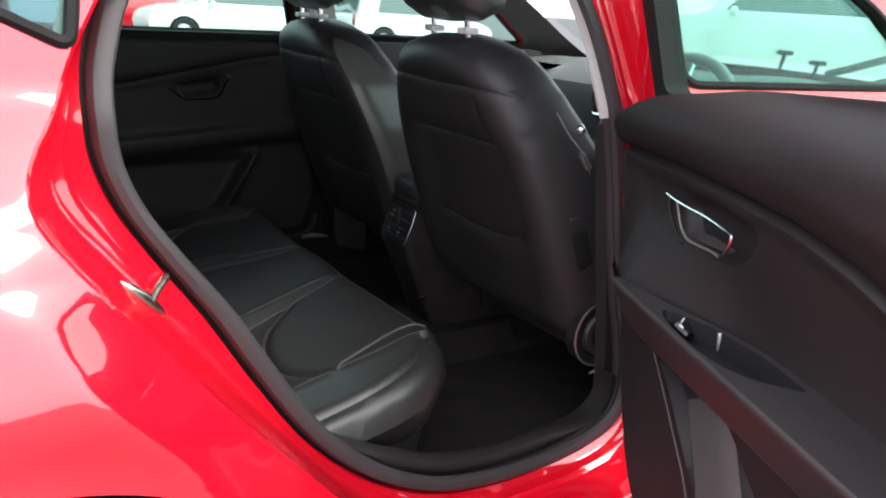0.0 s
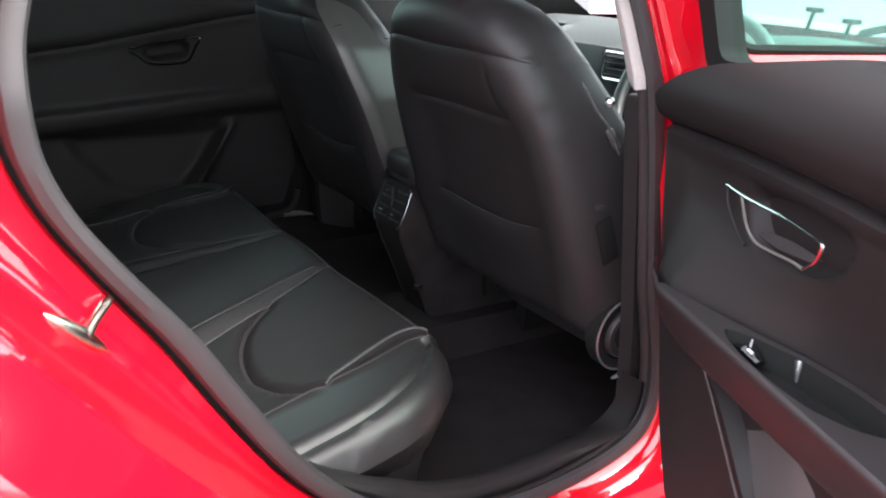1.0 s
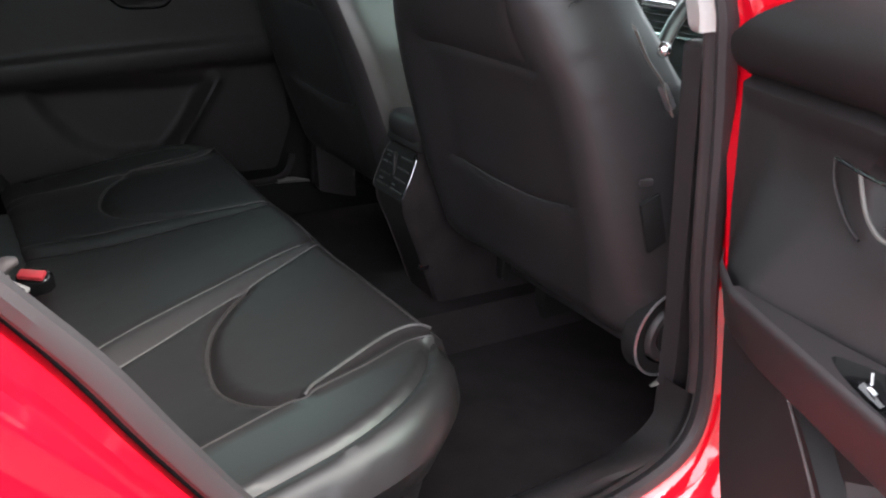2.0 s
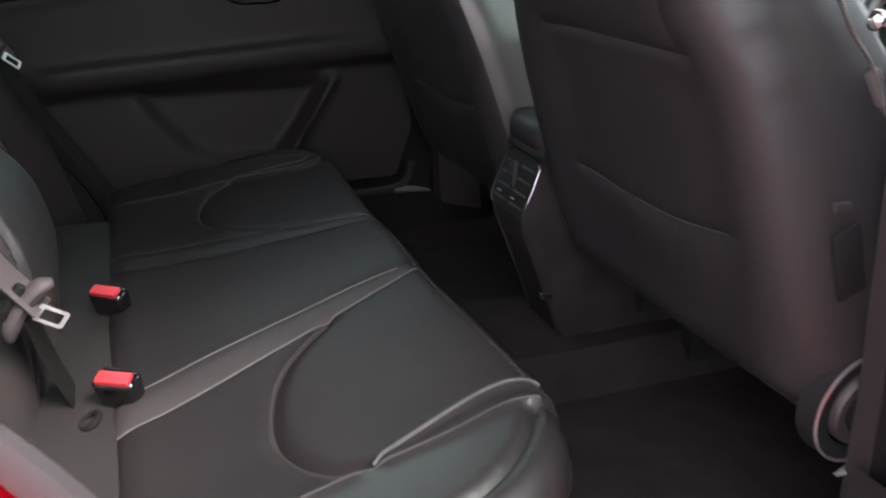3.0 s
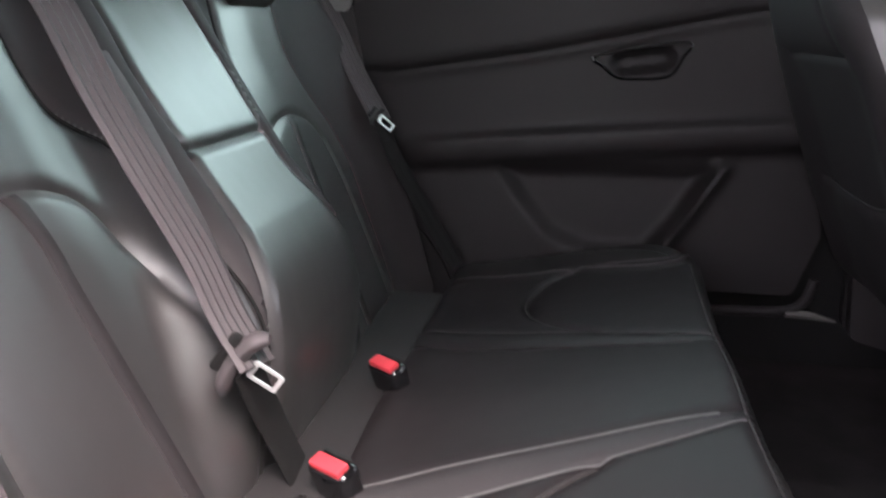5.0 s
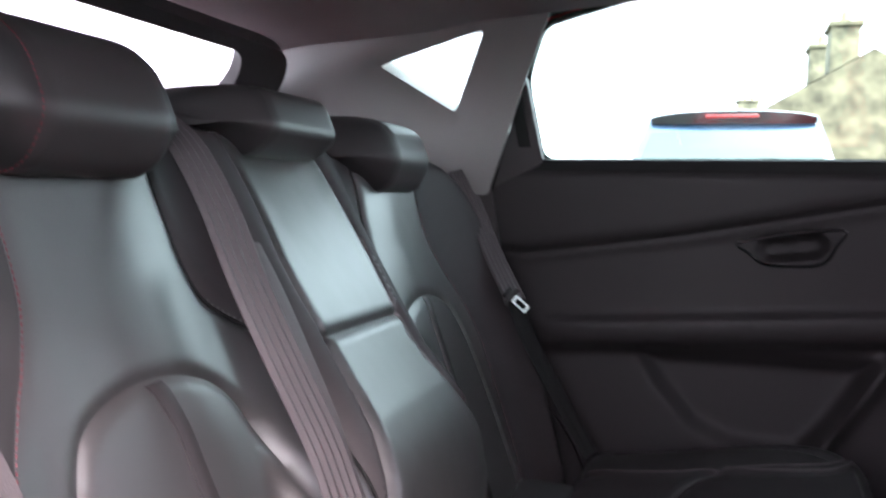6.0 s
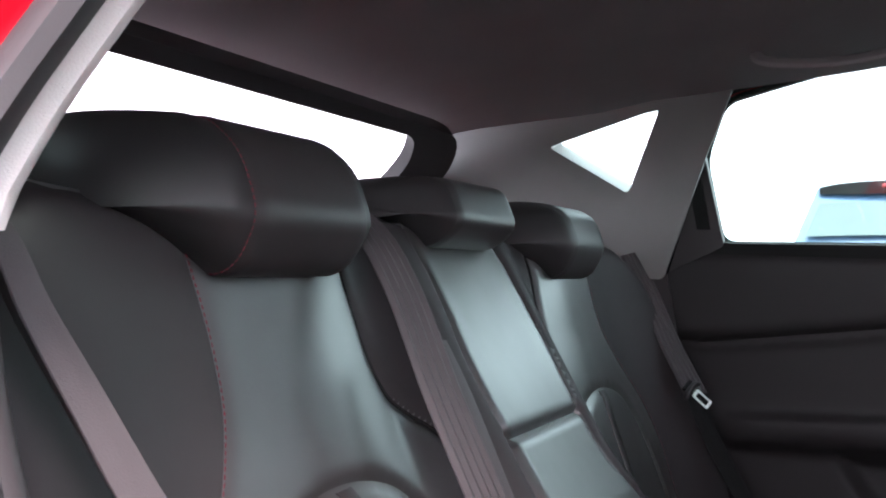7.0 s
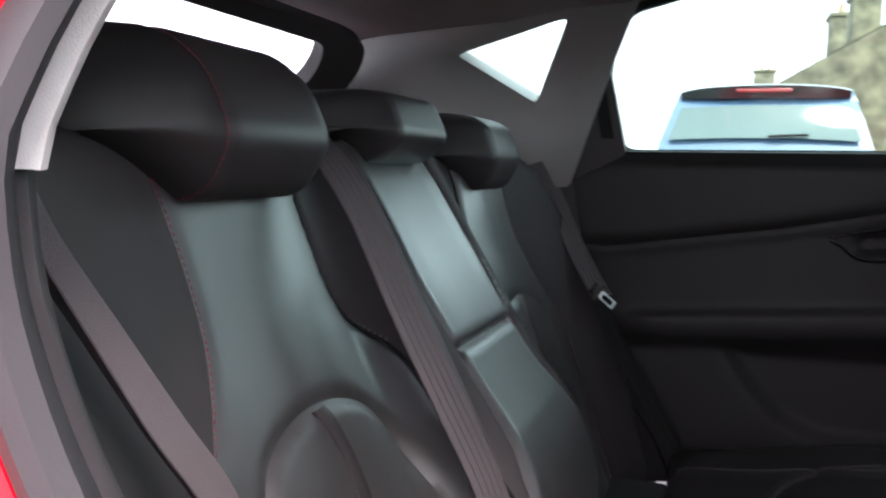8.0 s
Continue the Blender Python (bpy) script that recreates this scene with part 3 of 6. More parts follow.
# dark inner skins behind the outer panels
for sign in (-1, 1):
    hole = at_radius(R_SHUT + 0.03)
    cut = [hole, FRONT_WINDOW, QUARTER] if sign < 0 else [REAR_WINDOW, FRONT_WINDOW, QUARTER]
    low = OUTLINE * np.array([0.985, 0.985]) + np.array([0.02, 0.012])

    def inner_side(x, z, s=sign):
        p = side_point(s)(x, z)
        p[:, 1] -= s * 0.03
        return p

    part("inner_panel", sheet(low, cut, 0.05, inner_side), RUBBER_DARK, red_car, "black inner side panel")

# B-pillar linings
for sign in (-1, 1):
    up = rounded([(1.050, 0.970), (0.985, 1.19), (0.955, 1.34), (1.05, 1.345), (1.07, 1.19), (1.13, 0.970)], 0.015)
    part("centre_pillar_trim", sheet(up, [], 0.03, lambda x, z: np.stack([x, sign * (0.640 - 0.17 * np.clip(z - 1.0, 0, 1)), z], 1), 0.03), TRIM, red_car, "light grey upper centre pillar lining")
    low = rounded([(1.125, 0.36), (1.105, 0.55), (1.038, 0.962), (1.125, 0.962), (1.24, 0.33)], 0.015)
    part("centre_pillar_base", sheet(low, [], 0.04, lambda x, z: np.stack([x, sign * (0.645 + 0.0 * z), z], 1), 0.03), PLASTIC, red_car, "black lower centre pillar lining")

# tailgate lining round the rear window
outer = rounded([(-0.50, 0.0), (-0.585, 0.085), (-0.63, 0.45), (0.63, 0.45), (0.585, 0.085), (0.50, 0.0)], 0.05)
hole = rounded([(-0.38, 0.034), (-0.44, 0.10), (-0.50, 0.40), (0.50, 0.40), (0.44, 0.10), (0.38, 0.034)], 0.07, 8)
part("tailgate_trim", sheet(outer, [hole], 0.025, lambda u, v: np.stack([-0.272 - 0.80 * v, u, 1.252 - 0.60 * v + 0.012 * (1 - (u / 0.55) ** 2)], 1), 0.03), PLASTIC, red_car, "black plastic tailgate lining")
part("parcel_shelf", box((0.52, 1.12, 0.02), (-0.36, 0, 0.90), 0.006), FABRIC, red_car, "dark parcel shelf")
rows = []
for x in np.linspace(0.2, 2.3, 22):
    rows.append([(x, y, 0.285 + (0.06 if abs(y) < 0.13 else 0.0) + 0.012 * np.clip((abs(y) - 0.45) / 0.2, 0, 1)) for y in (-0.66, -0.5, -0.3, -0.17, -0.11, 0, 0.11, 0.17, 0.3, 0.5, 0.66)])
bm = grid(rows)[0]
part("floor_carpet", bm, CARPET, red_car, "black carpet")
part("luggage_floor", box((0.85, 1.25, 0.02), (-0.22, 0, 0.45), 0.004), CARPET, red_car)

# far sill strip that turns up into the centre pillar
strip = resample(curve2([(0.62, 0.650, 0.395), (0.80, 0.650, 0.400), (0.95, 0.650, 0.404), (1.01, 0.650, 0.412), (1.035, 0.650, 0.435), (1.045, 0.650, 0.475)], 6), 0.01)
part("sill_strip", tube(strip, 0.007, n=8, flat=1.4), PLASTIC_SOFT, red_car, "grey sill strip of the far doorway")
part("sill_strip", tube([(1.0, 0.650, 0.404), (1.05, 0.650, 0.402), (1.095, 0.650, 0.394)], [0.009, 0.008, 0.003], n=8), SEAT_SIDE, red_car, "pointed end of the sill strip")

# grab handles on the headliner
for sign in (-1, 1):
    g = curve2([(0.30, sign * 0.50, 1.350), (0.31, sign * 0.485, 1.328), (0.38, sign * 0.475, 1.314), (0.46, sign * 0.475, 1.316), (0.535, sign * 0.485, 1.335), (0.55, sign * 0.50, 1.36)], 8)
    part("grab_handle", tube(g, 0.011, n=10, flat=0.7), LINER, red_car, "grey moulded grab handle")


# ---- closed doors seen from inside ----
def card_relief(x, z):
    """Relief of the far rear door's lining, outwards from the door, in metres."""
    crease = np.interp(x, [0.2, 0.5, 0.85, 1.1], [0.848, 0.895, 0.966, 1.0])
    arm = np.interp(x, [0.25, 0.35, 0.85, 1.1], [0.700, 0.708, 0.752, 0.77])
    top = 0.014 * step_in(z - crease, 0.03) - 0.006 * np.exp(-((z - crease) / 0.005) ** 2)
    roll = -0.02 * np.clip((z - 1.0) / 0.03, 0, 1) ** 2
    armrest = 0.015 * np.exp(-(np.clip(np.abs(z - arm + 0.012) - 0.018, 0, 1) / 0.014) ** 2) * step_in(x - 0.24, 0.05)
    low = -0.012 * step_in(arm - 0.035 - z, 0.03)
    bowl = [(0.43, 0.660), (0.47, 0.60), (0.53, 0.53), (0.60, 0.50), (0.72, 0.50), (0.78, 0.56), (0.835, 0.668)]
    rec = -0.022 * step_in(np.where(inside(x, z, bowl), 1, -1) * dist_line(x, z, bowl, True), 0.02)
    strut = 0.022 * np.exp(-(dist_line(x, z, [(0.75, 0.50), (0.858, 0.675)]) / 0.016) ** 2)
    pull = -0.022 * step_in(0.018 - dist_line(x, z, [(0.655, 0.875), (0.73, 0.885)]), 0.01)
    return top + roll + armrest + low + rec + strut + pull


def rear_door_lining(sign, parent):
    outline = rounded([(0.115, 0.972), (0.118, 0.70), (0.15, 0.50), (0.25, 0.36), (0.50, 0.40), (0.80, 0.422), (1.02, 0.425), (1.06, 0.55), (1.0, 0.95), (0.985, 1.028), (0.21, 1.028)], 0.015)
    base = 0.700

    def front(x, z):
        return np.stack([x, sign * (base - 0.015 - card_relief(x, z)), z], 1)

    def rear(x, z):
        return np.stack([x, sign * (base + 0.03 + 0 * x), z], 1)

    crease = np.array([(0.14, 0.839), (0.2, 0.848), (0.5, 0.895), (0.85, 0.966), (0.98, 0.985)])
    arm = np.array([(0.22, 0.697), (0.25, 0.700), (0.35, 0.708), (0.85, 0.752), (1.0, 0.763)])
    far_seams = beside(crease, 0.007) + beside(arm, 0.012) + beside(arm - np.array([0, 0.036]), 0.012)
    card = part("rear_door_lining", sheet(outline, [], 0.0075, front, back=rear, lines=far_seams), PLASTIC_SOFT, parent, "black moulded rear door lining with armrest")
    # black corner piece behind the window
    tri = rounded([(0.122, 0.975), (0.188, 1.20), (0.225, 1.03)], 0.008)
    part("corner_cover", sheet(tri, [], 0.02, lambda x, z: np.stack([x, sign * (0.675 - 0.1 * (z - 0.97)), z], 1), 0.02), PLASTIC, card, "black window corner cover")
    # bright door pull
    y = sign * (base - 0.02)
    ring_ = curve2([(0.600, y, 0.885), (0.690, y, 0.905), (0.775, y, 0.915), (0.765, y, 0.888), (0.742, y, 0.853), (0.690, y, 0.846), (0.645, y, 0.848), (0.617, y, 0.868)], 6, True)
    handle = part("door_handle", tube(ring_, 0.0030, n=6, closed=True), GLOSS, card, "dark-rimmed door pull")
    top_edge = curve2([(0.600, y, 0.885), (0.690, y, 0.905), (0.775, y, 0.915)], 8) + np.array([0, -sign * 0.002, 0.001])
    part("rim", tube(top_edge, 0.0022, n=6), CHROME, handle, "thin bright upper edge")
    return card


rear_door_lining(1, red_car)


def front_door_lining(sign, parent):
    outline = rounded([(1.12, 0.36), (1.10, 0.95), (1.12, 1.03), (1.95, 1.02), (2.10, 0.80), (2.10, 0.36)], 0.03)

    def front(x, z):
        arm = 0.05 * np.exp(-((z - 0.74 - 0.05 * (x - 1.2)) / 0.03) ** 2)
        return np.stack([x, sign * (0.69 - arm - 0.02 * step_in(z - 0.92, 0.04)), z], 1)

    card = part("front_door_lining", sheet(outline, [], 0.03, front, 0.02), PLASTIC_SOFT, parent, "black front door lining")
    return card


front_door_lining(1, red_car)
front_door_lining(-1, red_car)

# window frames inside, above the linings
c = REAR_WINDOW.mean(0)
big = c + (REAR_WINDOW - c) * np.array([1.06, 1.12])
part("window_frame", sheet(big, [REAR_WINDOW], 0.03, lambda x, z: np.stack([x, 0.678 - 0.2 * np.clip(z - 1.0, 0, 1), z], 1), 0.012), RUBBER_DARK, red_car, "black inner window frame")

# ---- the open rear door ----
HINGE = np.array([1.06, -0.77])
OPEN = radians(70)
ALONG = np.array([-math.cos(OPEN), -math.sin(OPEN)])
FACE = np.array([-math.sin(OPEN), math.cos(OPEN)])


def on_door(u, v, w):
    """A point of the open door: u from its hinges, height v, w out of its inner face."""
    u, v, w = np.broadcast_arrays(np.asarray(u, float), np.asarray(v, float), np.asarray(w, float))
    return np.stack([HINGE[0] + u * ALONG[0] + w * FACE[0], HINGE[1] + u * ALONG[1] + w * FACE[1], v], -1)


HANDLE_CUP = curve2([(0.228, 0.901), (0.231, 0.880), (0.252, 0.858), (0.290, 0.855), (0.345, 0.858), (0.366, 0.874), (0.374, 0.893), (0.33, 0.901), (0.28, 0.904)], 4, True)
HANDLE_PLATE = rounded([(0.092, 0.912), (0.106, 0.877), (0.143, 0.838), (0.209, 0.831), (0.278, 0.836), (0.345, 0.844), (0.372, 0.858), (0.386, 0.893), (0.372, 0.905), (0.300, 0.915), (0.181, 0.919)], 0.008)


def open_door_relief(u, v):
    crease = np.interp(u, [-0.06, 0.0, 0.2, 0.35, 0.47, 0.565, 0.65, 0.95], [0.948, 0.949, 0.949, 0.942, 0.933, 0.915, 0.887, 0.83])
    upper = np.interp(u, [0.0, 0.2, 0.4, 0.55, 0.95], [0.968, 0.967, 0.962, 0.948, 0.89])
    top = 0.012 * step_in(v - crease, 0.010) + 0.020 * step_in(v - upper, 0.03) - 0.004 * np.exp(-((v - crease - 0.008) / 0.005) ** 2)
    welt = 0.007 * np.exp(-((v - crease + 0.014) / 0.009) ** 2) - 0.015 * np.exp(-((v - crease) / 0.0045) ** 2)
    # the lining swells out to meet the front end of the armrest
    swell = np.interp(u, [0.06, 0.11, 0.17, 0.20, 0.27, 0.316, 0.36, 0.42], [0.0, 0.040, 0.066, 0.060, 0.042, 0.026, 0.010, 0.0]) * step_in(0.81 - v, 0.075) * step_in(v - 0.735, 0.03)
    roll = -0.045 * np.clip((v - 1.0) / 0.07, 0, 1) ** 2
    hollow = -0.012 * step_in(0.90 - v, 0.10) * step_in(v - 0.72, 0.05) * step_in(u - 0.16, 0.08)
    hollow = hollow - 0.015 * step_in(0.835 - v, 0.075) * step_in(v - 0.70, 0.03) * step_in(u - 0.27, 0.12)
    low = -0.008 * step_in(0.66 - v, 0.03) * step_in(u - 0.20, 0.06)
    # the pocket: a panel that swells out behind a sharp lip
    lip = np.interp(v, [0.40, 0.519, 0.567, 0.628, 0.677, 0.70], [0.42, 0.345, 0.302, 0.245, 0.197, 0.175])
    s = u - lip
    panel = (-0.040 + 0.22 * np.clip(0.68 - v, 0, 0.2) + 0.010 * np.clip(s / 0.12, 0, 1)) * step_in(s, 0.006) * step_in(0.69 - v, 0.02)
    open_ = -0.030 * step_in(s - 0.15, 0.06) * step_in(0.69 - v, 0.02) * step_in(0.95 - u, 0.05)
    bowl = -0.034 * step_in(np.where(inside(u, v, HANDLE_CUP), 1, -1) * dist_line(u, v, HANDLE_CUP, True) + 0.002, 0.012)
    # shallow step round the handle
    plate = -0.0025 * step_in(np.where(inside(u, v, HANDLE_PLATE), 1, -1) * dist_line(u, v, HANDLE_PLATE, True), 0.004)
    return top + welt + swell + roll + hollow + low + panel + open_ + bowl + plate


def open_rear_door(parent):
    card_out = rounded([(0.020, 0.985), (0.020, 0.955), (0.040, 0.818), (0.064, 0.728), (0.080, 0.667), (0.118, 0.54), (0.17, 0.43), (0.27, 0.31), (0.36, 0.28), (0.62, 0.30), (0.82, 0.48), (0.98, 0.76), (1.02, 0.93), (0.99, 1.085), (0.60, 1.085), (0.33, 1.070), (0.13, 1.040), (0.066, 1.016)], 0.03)
    shell_out = rounded([(-0.072, 0.99), (-0.070, 0.945), (-0.012, 0.797), (0.020, 0.70), (0.046, 0.643), (0.098, 0.51), (0.16, 0.36), (0.20, 0.26), (0.55, 0.26), (0.78, 0.38), (0.95, 0.62), (1.06, 0.82), (1.08, 0.95), (1.03, 1.035), (0.60, 1.03), (0.0, 1.022)], 0.02)
    shell = part("rear_door", sheet(shell_out, [], 0.05, lambda u, v: on_door(u, v, -0.075 + 0.10 * np.clip(v - 0.9, 0, 1)), back=lambda u, v: on_door(u, v, 0.052 + 0 * u)), RED, parent, "open red rear door")
    lip_line = curve2([(0.178, 0.695), (0.197, 0.677), (0.245, 0.628), (0.302, 0.567), (0.345, 0.519), (0.42, 0.40)], 4)
    crease_line = np.array([(0.02, 0.949), (0.1, 0.949), (0.2, 0.949), (0.35, 0.942), (0.47, 0.933), (0.565, 0.915), (0.65, 0.887), (0.90, 0.835)])
    door_seams = beside(lip_line, 0.006) + beside(lip_line + np.array([0.15, 0]), 0.03) + beside(crease_line, 0.0045) + [crease_line - np.array([0, k]) for k in (0.011, 0.018)]
    door_seams += [np.vstack([q, q[:1]]) for q in (HANDLE_PLATE, HANDLE_CUP)]
    card = part("door_lining", sheet(card_out, [], 0.0085, lambda u, v: on_door(u, v, 0.082 + open_door_relief(u, v)), back=lambda u, v: on_door(u, v, 0.053 + 0 * u), lines=door_seams), PLASTIC_SOFT, shell, "black moulded door lining")
    # armrest: a bar across the door with a sharp upper edge and a three-cornered switch well in its top
    def arm_z(u):
        return np.interp(u, [0.05, 0.17, 0.40, 0.68, 1.0], [0.775, 0.771, 0.760, 0.748, 0.742])

    def arm_root(u):
        return np.interp(u, [0.10, 0.17, 0.20, 0.27, 0.316, 0.35, 0.41, 0.50, 0.60, 1.0], [0.145, 0.138, 0.130, 0.108, 0.091, 0.077, 0.060, 0.054, 0.052, 0.056])

    rows = []
    for u in np.linspace(0.075, 0.97, 64):
        k = float(step_in(0.93 - u, 0.08)) * float(np.interp(u, [0.06, 0.11, 0.17], [0.30, 0.72, 1.0]))
        sec = curve2([(0.1475, 0.0), (0.1515, -0.004), (0.149, -0.014), (0.130, -0.048), (0.108, -0.083), (0.092, -0.096), (0.066, -0.100)], 3)
        rows.append([tuple(on_door(u, arm_z(u) + z, 0.066 + (w - 0.066) * k)) for w, z in sec])
    # bar and top take a paler plastic than the lining, for the sky light there
    arm = part("armrest", grid(rows)[0], PLASTIC, shell, "straight armrest bar with a sharp edge")
    us = np.linspace(0.165, 0.90, 50)
    ledge = np.vstack([np.stack([us, np.full(50, 0.148)], 1), np.stack([us, np.minimum(arm_root(us), 0.147)], 1)[::-1]])
    well = rounded([(0.285, 0.128), (0.31, 0.139), (0.345, 0.144), (0.40, 0.145), (0.45, 0.138), (0.487, 0.118), (0.508, 0.090), (0.524, 0.066), (0.43, 0.068), (0.355, 0.086), (0.31, 0.106)], 0.012, 3)
    part("armrest_top", sheet(ledge, [well], 0.012, lambda u, w: on_door(u, arm_z(u), w)), PLASTIC, arm, "flat top of the armrest")
    mid = well.mean(0)
    low = mid + (well - mid) * 0.84
    lip_ = on_door(well[:, 0], arm_z(well[:, 0]), well[:, 1])
    foot = on_door(low[:, 0], arm_z(low[:, 0]) - 0.030, low[:, 1])
    part("switch_well", grid([lip_, lip_ * 0.9 + foot * 0.1 - np.array([0, 0, 0.004]), foot], False, True)[0], RUBBER_DARK, arm, "black three-cornered switch well")
    part("well_floor", sheet(low, [], 0.02, lambda u, w: on_door(u, arm_z(u) - 0.029, w), 0.001), RUBBER_DARK, arm, "black floor of the switch well")

    def in_well(u, w, lift):
        return on_door(u, arm_z(u) - 0.028 + lift, w)

    part("window_switch", tube(np.array([in_well(0.302, 0.118, 0.012), in_well(0.322, 0.116, 0.019), in_well(0.342, 0.114, 0.013)]), [0.007, 0.012, 0.007], n=12, flat=0.6), GLOSS, arm, "black window switch")
    part("switch_mark", tube(np.array([in_well(0.316, 0.110, 0.0270), in_well(0.330, 0.122, 0.0270)]), 0.0010, n=6), WHITE_MARK, arm, "pale mark on the switch")
    part("switch_mark", tube(np.array([in_well(0.330, 0.124, 0.0240), in_well(0.338, 0.124, 0.0235)]), 0.0018, n=6), WHITE_MARK, arm, "bright chip of the switch edge")
    # glint on the lit well wall, added as a small bright bar
    part("well_glint", tube(np.array([in_well(0.368, 0.086, 0.004), in_well(0.362, 0.082, 0.026)]), [0.002, 0.005], n=8), ALLOY, arm, "small bright bar standing for a glint in the switch well")
    # smooth panel behind the pocket's lip
    edge_v = np.linspace(0.40, 0.672, 24)
    edge_u = np.interp(edge_v, [0.40, 0.519, 0.567, 0.628, 0.677, 0.70], [0.42, 0.345, 0.302, 0.245, 0.197, 0.175])
    strip = np.vstack([np.stack([edge_u + 0.009, edge_v], 1), np.stack([edge_u + 0.135, edge_v], 1)[::-1]])
    part("pocket_panel", sheet(strip, [], 0.012, lambda u, v: on_door(u, v, 0.0855 + open_door_relief(u, v)), 0.002), POCKET, shell, "smooth satin grey pocket panel")
    # bright edge of the pocket
    lip = np.array([(0.192, 0.680, 0.086), (0.245, 0.628, 0.086), (0.302, 0.567, 0.086), (0.345, 0.519, 0.086), (0.410, 0.415, 0.086)])
    part("pocket_edge", tube(on_door(*curve2(lip, 6).T), 0.0016, n=6), THREAD, shell, "sharp pale edge of the door pocket")
    # window frame and glass
    outer = rounded([(-0.115, 1.18), (-0.15, 1.36), (0.10, 1.385), (0.60, 1.355), (0.86, 1.24), (1.00, 1.025), (0.02, 1.012)], 0.03)
    pane = rounded([(0.045, 1.18), (-0.01, 1.325), (0.12, 1.345), (0.57, 1.32), (0.80, 1.21), (0.90, 1.065), (0.082, 1.040)], 0.02)
    rim = rounded([(0.005, 1.18), (-0.05, 1.335), (0.12, 1.358), (0.58, 1.333), (0.82, 1.22), (0.93, 1.045), (0.050, 1.026)], 0.02)
    lean = lambda u, v, w: on_door(u, v, w + 0.16 * np.clip(v - 1.04, 0, 1))
    part("window_frame", sheet(outer, [rim], 0.03, lambda u, v: lean(u, v, 0.055), back=lambda u, v: lean(u, v, 0.0)), RED, shell, "red painted window frame")
    part("frame_rubber", sheet(rim, [pane], 0.03, lambda u, v: lean(u, v, 0.060), back=lambda u, v: lean(u, v, 0.02)), RUBBER_DARK, shell, "black glass run channel")
    g = part("window_glass", sheet(rim, [], 0.06, lambda u, v: lean(u, v, 0.036), back=lambda u, v: lean(u, v, 0.032)), GLASS, shell, "green-tinted door glass")
    # pull handle with chrome rim
    top = on_door(*np.array([(0.200, 0.909, 0.098), (0.233, 0.9055, 0.099), (0.27, 0.9045, 0.100), (0.314, 0.904, 0.101), (0.350, 0.901, 0.102), (0.373, 0.898, 0.102), (0.378, 0.892, 0.102), (0.372, 0.876, 0.101), (0.356, 0.862, 0.100)]).T)
    part("handle_rim", tube(curve2(top, 6), 0.0019, n=8), CHROME, shell, "thin chrome handle rim")
    lower = on_door(*np.array([(0.356, 0.862, 0.100), (0.336, 0.863, 0.099), (0.299, 0.861, 0.098), (0.274, 0.861, 0.098), (0.258, 0.868, 0.098), (0.246, 0.880, 0.098), (0.233, 0.904, 0.099)]).T)
    part("handle_lever", tube(curve2(lower, 6), 0.0018, n=8), SEAT_SIDE, shell, "satin grey lever edge")
    rib = on_door(*np.array([(0.181, 0.903, 0.0835), (0.187, 0.881, 0.0825), (0.210, 0.855, 0.081), (0.230, 0.843, 0.080)]).T)
    part("handle_rib", tube(curve2(rib, 6), 0.0018, n=8), PLASTIC_SOFT, shell, "fine rib beside the handle")
    blade = rounded([(0.250, 0.864), (0.290, 0.861), (0.345, 0.864), (0.352, 0.870), (0.30, 0.872), (0.258, 0.870)], 0.005)
    part("handle_blade", sheet(blade, [], 0.008, lambda u, v: on_door(u, v, 0.086 - 1.1 * (v - 0.860)), 0.003), PLASTIC, shell, "black blade of the pull handle")
    return shell


open_rear_door(red_car)

# ---- rear bench ----
rear_bench = thing("rear_bench", (0.45, 0, 0.29), "black leather rear bench with red stitching, three headrests", "bench seat")

BACK_Z = [0.40, 0.47, 0.60, 0.70, 0.80, 0.90, 1.0, 1.04, 1.06]
BACK_X = [0.325, 0.300, 0.247, 0.205, 0.163, 0.117, 0.072, 0.050, 0.030]


def mirror(line):
    return [(-a, b) for a, b in line]


WING = [(-0.475, 1.015), (-0.460, 1.014), (-0.452, 0.996), (-0.446, 0.97), (-0.440, 0.935), (-0.438, 0.90), (-0.442, 0.865), (-0.458, 0.825), (-0.475, 0.795), (-0.495, 0.75), (-0.505, 0.68), (-0.50, 0.55), (-0.48, 0.45)]
INNER = [(-0.238, 1.02), (-0.237, 0.98), (-0.230, 0.943), (-0.224, 0.90), (-0.214, 0.865), (-0.197, 0.842), (-0.180, 0.82), (-0.168, 0.78), (-0.164, 0.70), (-0.166, 0.55), (-0.18, 0.45)]
ARCH = [(-0.44, 0.36), (-0.452, 0.50), (-0.457, 0.62), (-0.452, 0.70), (-0.432, 0.757), (-0.405, 0.780), (-0.365, 0.792), (-0.325, 0.794), (-0.285, 0.788), (-0.25, 0.774), (-0.226, 0.75), (-0.213, 0.71), (-0.205, 0.66), (-0.196, 0.60), (-0.19, 0.54), (-0.19, 0.45), (-0.195, 0.36)]
STRIP_A, STRIP_B = [(-0.345, 0.790), (-0.331, 0.748), (-0.328, 0.70), (-0.318, 0.60), (-0.306, 0.5), (-0.300, 0.43)], [(-0.322, 0.791), (-0.312, 0.745), (-0.308, 0.70), (-0.296, 0.60), (-0.284, 0.5), (-0.278, 0.43)]
FLAP_R, FLAP_L = [(-0.100, 1.035), (-0.102, 0.95), (-0.112, 0.89), (-0.110, 0.83), (-0.104, 0.800)], [(0.108, 1.035), (0.112, 0.95), (0.112, 0.887), (0.108, 0.836), (0.106, 0.800)]
